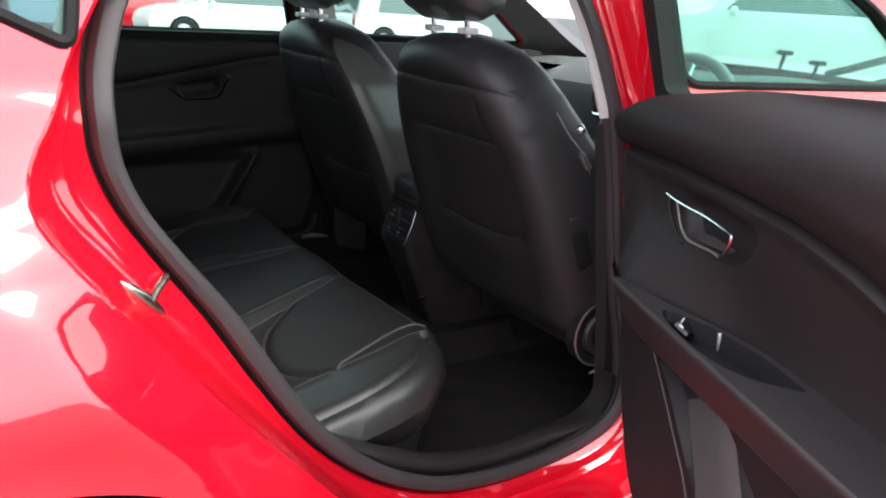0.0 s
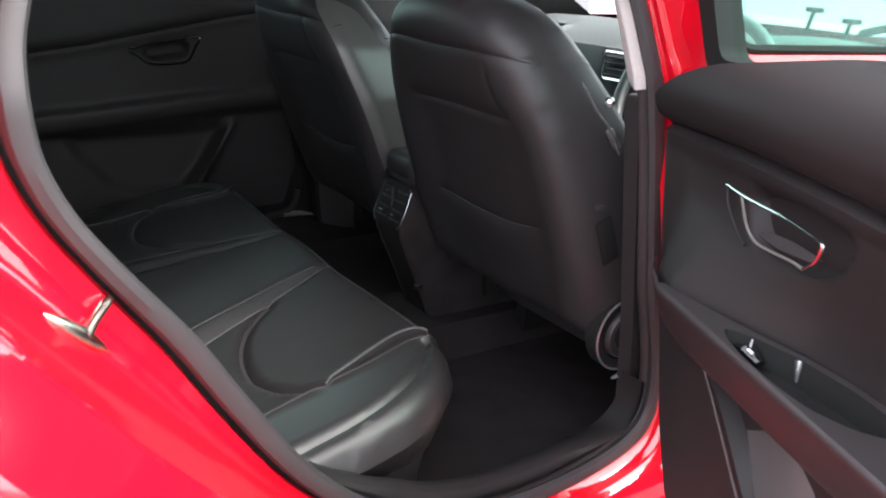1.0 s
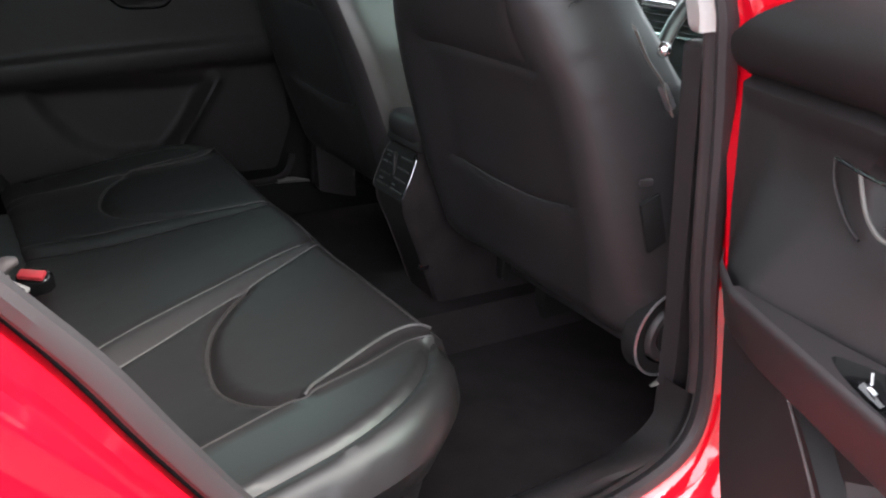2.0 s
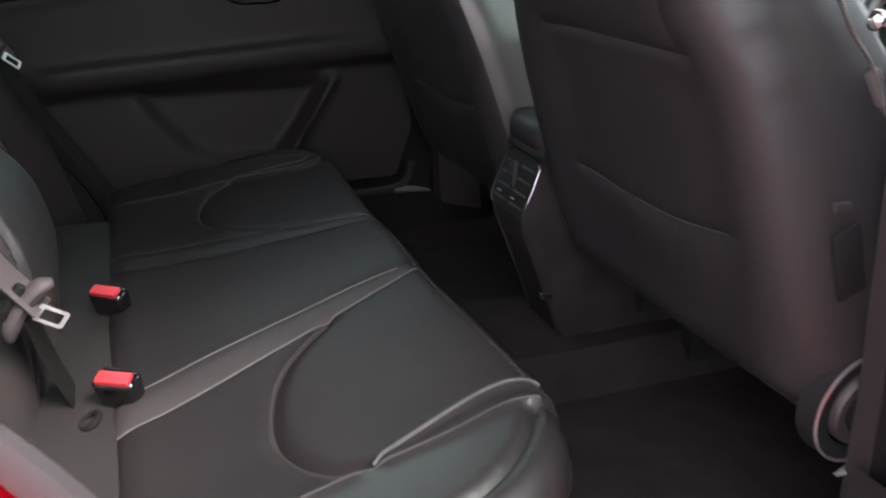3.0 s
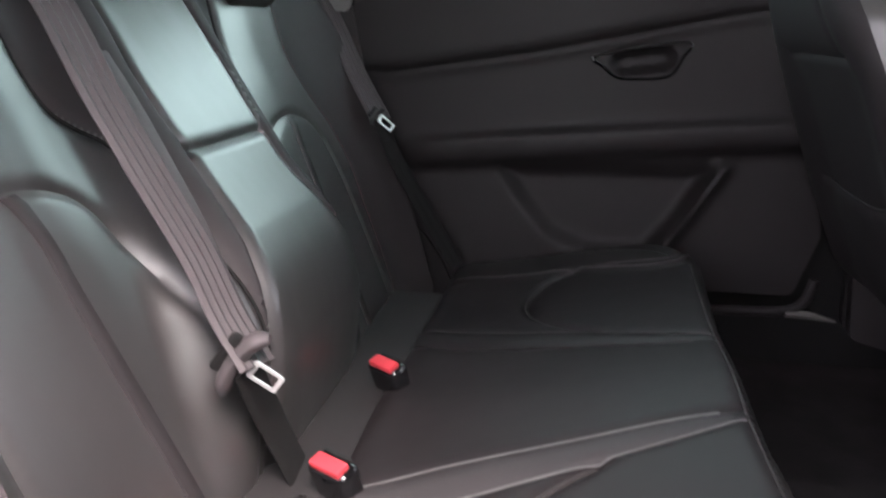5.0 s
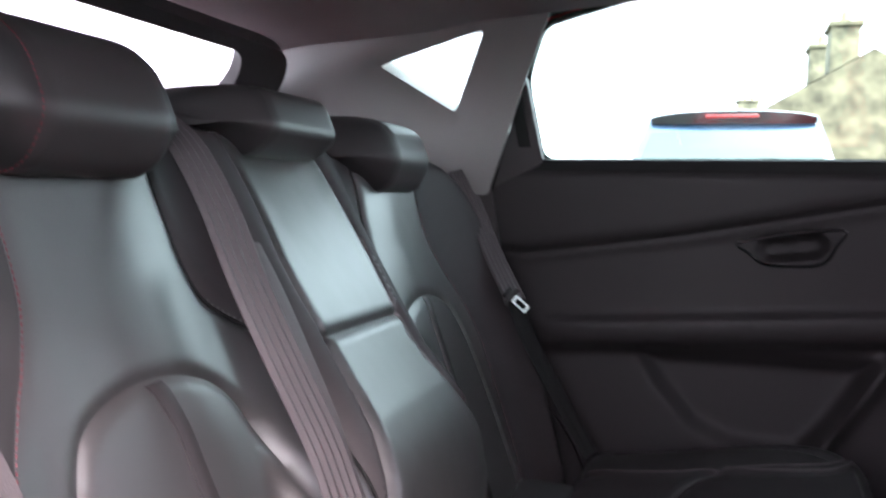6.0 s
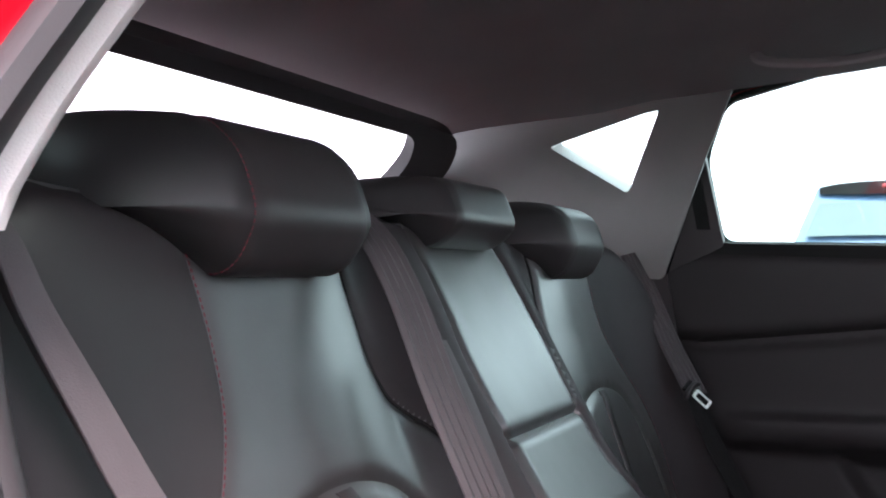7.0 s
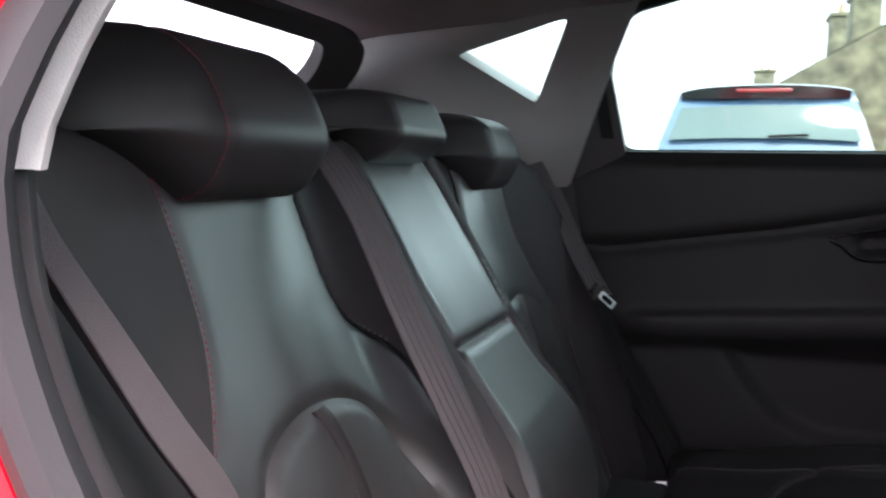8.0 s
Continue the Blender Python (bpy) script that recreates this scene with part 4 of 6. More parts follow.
LOW_R, LOW_L = [(-0.106, 0.80), (-0.108, 0.74), (-0.122, 0.69), (-0.148, 0.62), (-0.165, 0.54), (-0.17, 0.45)], [(0.107, 0.80), (0.108, 0.745), (0.125, 0.695), (0.152, 0.65), (0.182, 0.58), (0.20, 0.48)]
WING, INNER, ARCH, STRIP_A, STRIP_B, FLAP_R, FLAP_L, LOW_R, LOW_L = (curve2(c, 6) for c in (WING, INNER, ARCH, STRIP_A, STRIP_B, FLAP_R, FLAP_L, LOW_R, LOW_L))
WING, ARCH, STRIP_A, STRIP_B = (c + np.array([0, 0.020]) for c in (WING, ARCH, STRIP_A, STRIP_B))
INNER = INNER + np.array([0, 0.010])
both = lambda c: (c, c * np.array([-1, 1]))


def back_relief(y, z):
    d = 0 * y
    for s in both(WING):
        d = d + bump_line(y, z, s, 0.0018, 0.005)
    for s in both(INNER):
        d = d + bump_line(y, z, s, 0.007, 0.0045)
    for s in both(ARCH):
        ins = np.where(inside(y, z, s), 1, -1) * dist_line(y, z, s)
        d = d + bump_line(y, z, s, 0.005, 0.006) + 0.003 * step_in(ins - 0.018, 0.036)
    for s in (FLAP_R, FLAP_L):
        d = d + bump_line(y, z, s, 0.006, 0.0045)
    for s in (LOW_R, LOW_L):
        d = d + bump_line(y, z, s, 0.008, 0.006)
    d = d + bump_line(y, z, [(-0.104, 0.800), (0.106, 0.800)], 0.008, 0.0045)
    a = np.abs(y)
    # outer wings stand forward, the outer seats lie back, the middle is flat and proud
    d = d + 0.018 * step_in(a - 0.62, 0.12) + 0.012 * step_in(0.15 - a, 0.05) - 0.055 * np.clip((z - 0.70) / 0.32, 0, 1) * step_in(0.19 - a, 0.13)
    edge = np.interp(z, [0.45, 0.58, 0.66, 0.75, 1.0], [0.225, 0.215, 0.20, 0.175, 0.175])
    d = d - 0.052 * step_in(a - edge, 0.05) * (1 - step_in(a - np.interp(z, [0.45, 0.70], [0.66, 0.57]), 0.11)) * (1 - 0.45 * step_in(z - 1.0, 0.12))
    d = d + step_in(edge - a, 0.05) * (0.024 * np.exp(-((z - 0.635) / 0.085) ** 2) - 0.055 * np.clip((0.57 - z) / 0.12, 0, 1.2) ** 1.5)
    # soft creases in the leather
    d = d + 0.0005 * np.sin(y * 55 + 3 * np.sin(z * 9)) * np.exp(-((a - 0.34) / 0.07) ** 2) * step_in(z - 0.80, 0.05)
    return d


def back_at(y, z, lift=0.0):
    y, z = np.asarray(y, float), np.asarray(z, float)
    d = back_relief(y, z) + lift
    return np.stack([np.interp(z, BACK_Z, BACK_X) + d * 0.914, y, z + d * 0.40], -1)


def bench_back(parent):
    outline = rounded([(-0.672, 0.40), (-0.685, 0.80), (-0.655, 0.965), (-0.575, 1.035), (-0.30, 1.045), (0, 1.05), (0.30, 1.045), (0.57, 1.035), (0.625, 0.97), (0.66, 0.80), (0.655, 0.40)], 0.03)

    def front(y, z):
        e = dist_line(y, z, outline, True)
        r = 0.022
        inset = r - np.sqrt(np.maximum(r * r - np.clip(r - e, 0, r) ** 2, 0))
        p = back_at(y, z)
        p[:, 0] -= inset
        return p

    def rear(y, z):
        return np.stack([np.interp(z, BACK_Z, BACK_X) - 0.11, y, z + 0.005], 1)

    back_seams = []
    for c in (WING, INNER, ARCH, FLAP_R, LOW_R):
        for q in (both(c) if c is not FLAP_R and c is not LOW_R else (c, FLAP_L if c is FLAP_R else LOW_L)):
            back_seams += beside(q, 0.0045)
    back_seams += beside(np.array([(-0.102, 0.8), (0.0, 0.8), (0.104, 0.8)]), 0.0045)
    back = part("backrest", sheet(outline, [], 0.0065, front, back=rear, lines=back_seams), LEATHER, parent, "black leather backrest with arched inserts")
    # the side wings outside the red seams are of a matt leather
    back.data.materials.append(LEATHER_WING)
    mid = np.array([f.center for f in back.data.polygons])
    ya, z0 = np.abs(mid[:, 1]), mid[:, 2] - 0.40 * back_relief(mid[:, 1], mid[:, 2])
    seam = np.interp(z0, WING[::-1, 1], -WING[::-1, 0])
    wing = ya > seam
    # so are the flanks of the middle seat, between its piping and its flap
    flap = np.vstack([FLAP_R, LOW_R])
    wing |= (ya < np.interp(z0, INNER[::-1, 1], -INNER[::-1, 0])) & (ya > np.interp(z0, flap[::-1, 1], -flap[::-1, 0]) + 0.006) & (z0 > 0.56)
    back.data.polygons.foreach_set("material_index", wing.astype(np.int32))
    for a, b in zip(both(STRIP_A), both(STRIP_B)):
        a, b = resample(a, 0.01), resample(b, 0.01)
        k = min(len(a), len(b))
        rows = []
        for w, lift in ((0.0, -0.001), (0.06, 0.0022), (0.35, 0.0036), (0.65, 0.0036), (0.94, 0.0022), (1.0, -0.001)):
            q = a[:k] * (1 - w) + b[:k] * w
            rows.append(back_at(q[:, 0], q[:, 1], lift))
        part("insert_strip", grid(rows)[0], LEATHER_MATT, back, "narrow stitched strip down the insert")
    for s in both(INNER):
        q = resample(s, 0.006)[:-20]
        part("dark_piping", tube(back_at(q[:, 0], q[:, 1], 0.003), 0.0019, n=6), RUBBER_DARK, back, "black piping beside the middle seat")
    for s, r in zip(both(WING), (0.0007, 0.0004)):
        q = resample(s, 0.004)
        part("red_stitching", stitches(back_at(q[:, 0], q[:, 1], 0.002), r, 0.004, 0.002), THREAD_RED, back, "red stitched seam")
    return back


bench_back(rear_bench)


def headrest(y0, half, top, bottom, nose, parent, seam, red):
    """A headrest that hooks forward over the backrest: a smooth middle between two side caps; nose: x and z of its front edge."""
    nx, nz = nose
    prof = rounded([(-0.065, bottom + 0.006), (nx - 0.040, bottom), (nx - 0.018, bottom + 0.012), (nx + 0.003, nz), (nx - 0.020, nz + 0.052), (nx - 0.062, top), (-0.04, top - 0.002), (-0.085, top - 0.05), (-0.085, bottom + 0.03)], 0.021, 5)
    mid = prof.mean(0)
    lift = 0.078 * np.clip((nz + 0.01 - prof[:, 1]) / (nz + 0.01 - bottom), 0, 1)
    cut = half - seam

    def row(y):
        e = half - abs(y)
        r = 0.052
        k = r - math.sqrt(max(r * r - max(r - e, 0) ** 2, 0))
        shrink = 1 - k / 0.080
        groove = 0.0025 * math.exp(-((abs(y) - cut) / 0.004) ** 2)
        c = (prof - mid) * (shrink - groove / 0.06) + mid
        # the caps fall back and their lower edge rises towards the ends
        fall = min(max(0.0, (abs(y) - cut) / seam), 1.0)
        c = c + np.array([-0.080 * fall, -0.020 * fall ** 2])
        c[:, 1] += lift * fall ** 0.8
        return [(x, y0 + y, z) for x, z in c]

    rest = None
    for lo, hi, material, text in ((-cut, cut, LEATHER_SATIN, "black leather headrest with a smooth middle"), (-half, -cut, LEATHER_MATT, "matt black side cap"), (cut, half, LEATHER_MATT, "matt black side cap")):
        u = np.linspace(0, 1, 21)
        if lo == -half:
            u = u ** 1.5
        elif hi == half:
            u = 1 - (1 - u) ** 1.5
        bm, vs = grid([row(lo + (hi - lo) * k) for k in u], False, True)
        if lo == -half:
            bm.faces.new(vs[0])
        if hi == half:
            bm.faces.new(vs[-1][::-1])
        ob = part("headrest" if rest is None else "side_cap", bm, material, parent if rest is None else rest, text)
        rest = rest or ob
    for s in (-1, 1):
        line = np.array(row(s * cut)) + np.array([0.0004, 0, 0.0004])
        if red and s < 0:
            k = (line - line.mean(0)) * 1.012 + line.mean(0)
            part("red_stitching", stitches(k[4:40], 0.0007, 0.004, 0.002), THREAD_RED, rest, "red stitched seam")
        part("post", tube([(0.0, y0 + s * half * 0.45, 0.93), (0.0, y0 + s * half * 0.45, bottom + 0.02)], 0.006), CHROME, rest, "steel post")
    return rest


headrest(-0.356, 0.188, 1.100, 0.967, (0.092, 1.017), rear_bench, 0.114, True)
headrest(0.008, 0.160, 1.086, 1.000, (0.068, 1.034), rear_bench, 0.080, False)
headrest(0.350, 0.176, 1.084, 0.960, (0.080, 1.016), rear_bench, 0.106, False)

# seat cushion
C_OUT = curve2([(0.800, -0.50), (0.800, -0.30), (0.793, -0.15), (0.794, 0.0), (0.793, 0.15), (0.800, 0.30), (0.806, 0.50), (0.768, 0.60), (0.66, 0.655), (0.50, 0.66), (0.36, 0.655),
                (0.345, 0.50), (0.34, 0.2), (0.34, -0.2), (0.345, -0.50), (0.36, -0.655), (0.50, -0.66), (0.66, -0.655), (0.757, -0.60)], 6, True)
VALLEY_A, VALLEY_B = curve2([(0.345, -0.212), (0.38, -0.195), (0.48, -0.160), (0.605, -0.132), (0.70, -0.110), (0.772, -0.104)], 6), curve2([(0.345, -0.280), (0.43, -0.251), (0.51, -0.222), (0.585, -0.196), (0.66, -0.167), (0.772, -0.123)], 6)
INSERT = curve2([(0.625, -0.186), (0.598, -0.206), (0.554, -0.252), (0.526, -0.309), (0.514, -0.380), (0.527, -0.440), (0.556, -0.482), (0.590, -0.499)], 6)
PIPING = curve2([(0.590, -0.497), (0.652, -0.477), (0.711, -0.460), (0.747, -0.456), (0.770, -0.464), (0.784, -0.482)], 6)
PIPING_LOW = curve2([(0.36, -0.530), (0.45, -0.513), (0.524, -0.504), (0.60, -0.501), (0.675, -0.497), (0.74, -0.488), (0.775, -0.500)], 6)
FRONT_EDGE = curve2([(0.776, 0.0), (0.775, -0.118), (0.776, -0.20), (0.778, -0.30), (0.782, -0.40), (0.784, -0.45)], 6)
SIDE_SEAM = curve2([(0.40, -0.622), (0.50, -0.619), (0.60, -0.613), (0.683, -0.588), (0.735, -0.550), (0.765, -0.510)], 6)
flip = lambda c: (c, c * np.array([1, -1]))


def cushion_z(x, y):
    base = np.interp(x, [0.30, 0.40, 0.50, 0.60, 0.70, 0.78, 0.80], [0.452, 0.466, 0.486, 0.508, 0.530, 0.548, 0.550])
    a = np.abs(y)
    d = 0 * x
    for s in flip(VALLEY_A):
        d = d + bump_line(x, y, s, 0.004, 0.006)
    mid = (VALLEY_A + VALLEY_B) / 2
    for s in flip(mid):
        d = d + bump_line(x, y, s, -0.005, 0.022) * np.clip((0.74 - x) / 0.25, 0, 1)
    for s in flip(VALLEY_B):
        d = d + bump_line(x, y, s, 0.003, 0.005)
    for s in flip(INSERT):
        d = d + bump_line(x, y, s, 0.009, 0.007)
    for s in flip(PIPING):
        d = d + bump_line(x, y, s, -0.006, 0.005)
    for s in flip(PIPING_LOW):
        d = d + bump_line(x, y, s, -0.004, 0.006)
    for s in flip(SIDE_SEAM):
        d = d + bump_line(x, y, s, 0.009, 0.006)
    d = d - 0.012 * np.exp(-((a - 0.37) / 0.10) ** 2) * np.exp(-((x - 0.46) / 0.10) ** 2)
    d = d + 0.010 * step_in(a - 0.52, 0.08) + 0.006 * np.exp(-(y / 0.12) ** 2)
    return base + d


def bench_cushion(parent):
    def front(x, y):
        e = dist_line(x, y, C_OUT, True)
        r = np.where(np.abs(y) > 0.5, 0.056, 0.034)
        inset = r - np.sqrt(np.maximum(r * r - np.clip(r - e, 0, r) ** 2, 0))
        k = step_in(x - 0.40, 0.1)
        return np.stack([x, y, cushion_z(x, y) - inset * (0.25 + 0.75 * k)], 1)

    c = C_OUT.mean(0)
    pad_seams = []
    for q in (VALLEY_A, VALLEY_B, INSERT, PIPING, PIPING_LOW, SIDE_SEAM):
        for m in flip(q):
            pad_seams += beside(m, 0.005)
    pad = part("seat_cushion", sheet(C_OUT, [], 0.0085, front, lines=pad_seams, back=lambda x, y: np.stack([c[0] + (x - c[0]) * 0.93, y * 0.955, 0.412 + 0 * x], 1)), LEATHER_SOFT, parent, "black leather seat cushion with smooth inserts")
    # the side and front bolsters outside the piping are of a smoother leather
    pad.data.materials.append(LEATHER_SIDE)
    mid = np.array([f.center for f in pad.data.polygons])
    outer = np.abs(mid[:, 1]) > np.interp(mid[:, 0], PIPING_LOW[:, 0], -PIPING_LOW[:, 1])
    outer |= mid[:, 0] > 0.780
    # only the near valley band is paler: its caught light, put into the colour
    band = -mid[:, 1]
    band_in = (band > np.interp(mid[:, 0], VALLEY_A[:, 0], -VALLEY_A[:, 1])) & (band < np.interp(mid[:, 0], VALLEY_B[:, 0], -VALLEY_B[:, 1])) & (mid[:, 0] < 0.76)
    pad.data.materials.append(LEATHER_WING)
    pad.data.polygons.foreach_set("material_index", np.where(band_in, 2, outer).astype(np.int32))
    base = c + (C_OUT - c) * np.array([0.88, 0.95])
    part("seat_base", sheet(base, [], 0.05, lambda x, y: np.stack([x, y, 0.416 + 0 * x], 1), back=lambda x, y: np.stack([0.96 * x, y, 0.285 + 0 * x], 1)), PLASTIC, parent, "black seat base")
    # near piping is coloured paler than far, for the light it catches
    for s in flip(PIPING) + flip(VALLEY_B):
        q = resample(s, 0.004)
        r = 0.0022 if len(q) < 70 else 0.0015
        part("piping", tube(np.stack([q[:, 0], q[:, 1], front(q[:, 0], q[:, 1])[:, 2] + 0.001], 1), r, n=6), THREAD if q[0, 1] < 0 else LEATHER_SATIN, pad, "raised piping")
    for c in (FRONT_EDGE, PIPING_LOW):
        for s in flip(c):
            q = resample(s, 0.004)
            part("piping", tube(np.stack([q[:, 0], q[:, 1], front(q[:, 0], q[:, 1])[:, 2] + 0.0002], 1), 0.0016, n=6), LEATHER_SATIN, pad, "thin leather piping")
    # again pale on the near half and dark on the far, following the light
    for s in flip(VALLEY_A):
        q = resample(s, 0.004)[:-6]
        part("piping", tube(np.stack([q[:, 0], q[:, 1], front(q[:, 0], q[:, 1])[:, 2] + 0.001], 1), 0.0013, n=6), THREAD if q[0, 1] < 0 else LEATHER_SOFT, pad, "piping along the seat valley, pale on the near half only")
    for s in flip(INSERT):
        q = resample(s, 0.004)
        part("piping", tube(np.stack([q[:, 0] - 0.005, q[:, 1], front(q[:, 0] - 0.005, q[:, 1])[:, 2] - 0.0005], 1), 0.0030, n=8), LEATHER_SATIN, pad, "rounded edge of the seat insert")
    return pad


bench_cushion(rear_bench)
# strip between cushion and backrest
part("rear_filler", box((0.100, 0.96, 0.03), (0.298, 0.0, 0.440), 0.008), FABRIC, rear_bench, "dark cloth strip along the seat joint")


def buckle(x, y, z, turn, parent):
    rot = Euler((0, radians(18), radians(turn))).to_matrix()
    m = Matrix.Translation((x, y, z)) @ rot.to_4x4()
    body = box((0.030, 0.056, 0.085), (0, 0, -0.043), 0.009, seg=3)
    for v in body.verts:
        v.co.y *= 1 + 0.25 * min(v.co.z + 0.02, 0) / 0.065
    bmesh.ops.transform(body, matrix=m, verts=body.verts)
    b = part("belt_buckle", body, GLOSS, parent, "black seat belt buckle with a red button")
    btn = box((0.019, 0.043, 0.010), (0.004, 0, 0.000), 0.003)
    bmesh.ops.transform(btn, matrix=m, verts=btn.verts)
    part("release_button", btn, BUTTON, b, "red release button")
    slot = box((0.004, 0.038, 0.003), (-0.011, 0, 0.001), 0.001)
    bmesh.ops.transform(slot, matrix=m, verts=slot.verts)
    part("slot", slot, RUBBER_DARK, b)


buckle(0.351, -0.217, 0.498, -118, rear_bench)
buckle(0.344, 0.044, 0.498, -124, rear_bench)
# child seat anchor slot
ring_ = [(0.318 + 0.011 * math.cos(a), -0.242 + 0.014 * math.sin(a), 0.458 + 0.006 * math.cos(a)) for a in np.linspace(0, math.tau, 24, endpoint=False)]
part("anchor_slot", tube(ring_, 0.004, n=6, closed=True), RUBBER_DARK, rear_bench, "black child seat anchor guide")

# ---- seat belts ----
def tongue(m, parent, near):
    whole = m
    m = m @ Matrix.Scale(0.80, 4)
    plate = rounded([(-0.013, 0.0), (-0.013, -0.042), (0.013, -0.042), (0.013, 0.0)], 0.004)
    hole = rounded([(-0.0085, -0.007), (-0.0085, -0.036), (0.0085, -0.036), (0.0085, -0.007)], 0.003)
    bm = sheet(plate, [hole], 0.01, lambda u, v: np.stack([u, 0 * u + 0.0012, v], 1), back=lambda u, v: np.stack([u, 0 * u - 0.0012, v], 1))
    bmesh.ops.transform(bm, matrix=m, verts=bm.verts)
    part("tongue", bm, TONGUE, parent, "bright steel belt tongue")
    size = 1.0 if near else 0.6
    grip = tube(curve2([(-0.042, 0, 0.006), (-0.026, 0, 0.013), (0, 0, 0.016), (0.026, 0, 0.012), (0.038, 0, 0.002)], 4), np.interp(np.linspace(0, 1, 17), [0, 0.2, 0.5, 0.8, 1], [0.006, 0.012, 0.013, 0.012, 0.006]), n=12, flat=0.75)
    bmesh.ops.transform(grip, matrix=whole @ Matrix.Scale(size, 4), verts=grip.verts)
    # the far grip takes a darker material to carry the shade on that side
    part("tongue_grip", grip, WEB if near else PLASTIC, parent, "rounded tongue grip")
    slot = box((0.046, 0.012, 0.012), (0, 0, 0.028), 0.004)
    bmesh.ops.transform(slot, matrix=whole @ Matrix.Scale(size, 4), verts=slot.verts)
    part("tongue_slot", slot, RUBBER_DARK, parent, "black slot of the tongue grip")


def belt(points, across_a, across_b, label, tongue_pose=None, width=0.047, tail=None, guide=None, second=None, ribs=21, ridge=0.0024):
    """A belt along points, its width turning from one direction to another on the way."""
    b = thing("seat_belt", points[-1], label, "seat belt", "rear seat belts")
    line = resample(curve2(points, 10), 0.012)
    k = np.clip(np.linspace(0, 1, len(line)) / 0.35, 0, 1)[:, None]
    part("webbing", ribbon(line, np.array(across_a) * (1 - k) + np.array(across_b) * k, width, 0.0028, ribs, ridge), WEB, b, "ribbed dark grey webbing")
    if second is not None:
        part("return_webbing", ribbon(resample(curve2(second, 10), 0.012), across_b, width * 0.8, 0.0028, 9, 0.0009), WEB, b, "webbing running back behind the first")
    if guide is not None:
        part("belt_guide", box((0.030, 0.030, 0.012), guide, 0.005, Matrix.Rotation(radians(-35), 3, "Y")), RUBBER_DARK, b, "black belt guide")
    # the tail hangs in shade; its webbing is coloured black to show that
    if tail is not None:
        part("shaded_webbing", ribbon(resample(curve2(tail, 10), 0.012), across_b, width * 0.8, 0.0028, 9, 0.0009), RUBBER_DARK, b, "lower webbing, blackened for the shade below the tongue")
    if tongue_pose is not None:
        tongue(tongue_pose, b, points[0][1] < 0)
    return b


def lay(y, z, lift):
    """A point before the backrest's general plane."""
    return (float(np.interp(z, BACK_Z, BACK_X) + 0.0165 * step_in(abs(y) - 0.58, 0.16) + lift), y, z)


belt([lay(-0.215, 1.045, -0.045), lay(-0.225, 1.01, -0.012), lay(-0.240, 0.95, 0.012), lay(-0.247, 0.87, 0.020), lay(-0.243, 0.80, 0.024), lay(-0.234, 0.72, 0.030), lay(-0.238, 0.66, 0.034), lay(-0.25, 0.615, 0.05)],
     (0.1, 1, 0), (0.1, 1, 0), "dark grey centre seat belt with a bright tongue",
     Matrix.Translation((0.285, -0.255, 0.615)) @ Euler((radians(10), radians(-53), 0)).to_matrix().to_4x4(),
     width=0.057, second=[lay(-0.196, 0.905, -0.004), lay(-0.200, 0.86, 0.006), lay(-0.205, 0.80, 0.014), lay(-0.208, 0.73, 0.022), lay(-0.222, 0.66, 0.030), lay(-0.242, 0.625, 0.045)],
     tail=[lay(-0.245, 0.615, 0.035), lay(-0.225, 0.57, 0.02), lay(-0.20, 0.52, 0.006), lay(-0.18, 0.46, -0.004)])
belt([(0.060, -0.668, 1.055), (0.085, -0.665, 1.035), lay(-0.647, 0.995, 0.03), lay(-0.632, 0.955, 0.024), lay(-0.613, 0.91, 0.022), lay(-0.594, 0.86, 0.022), lay(-0.575, 0.815, 0.022), lay(-0.562, 0.75, 0.020), lay(-0.555, 0.67, 0.018), lay(-0.55, 0.57, 0.016), lay(-0.55, 0.47, 0.016)],
     (-0.86, 0.51, 0), (-0.32, 0.95, 0), "dark grey outer seat belt hanging beside the doorway",
     width=0.032, ribs=9, ridge=0.006, guide=(0.072, -0.664, 1.050))
belt([(0.055, 0.640, 1.01), (0.10, 0.632, 0.93), (0.145, 0.605, 0.85), (0.19, 0.575, 0.785), (0.205, 0.562, 0.765)],
     (0.6, 1, 0.3), (0.6, 1, 0.3), "dark grey outer seat belt beside the closed door",
     Matrix.Translation((0.205, 0.552, 0.769)) @ Euler((radians(10), radians(-49), 0)).to_matrix().to_4x4() @ Matrix.Rotation(radians(58), 4, "Z"),
     tail=[(0.195, 0.585, 0.77), (0.225, 0.595, 0.69), (0.29, 0.592, 0.58), (0.355, 0.590, 0.475)])

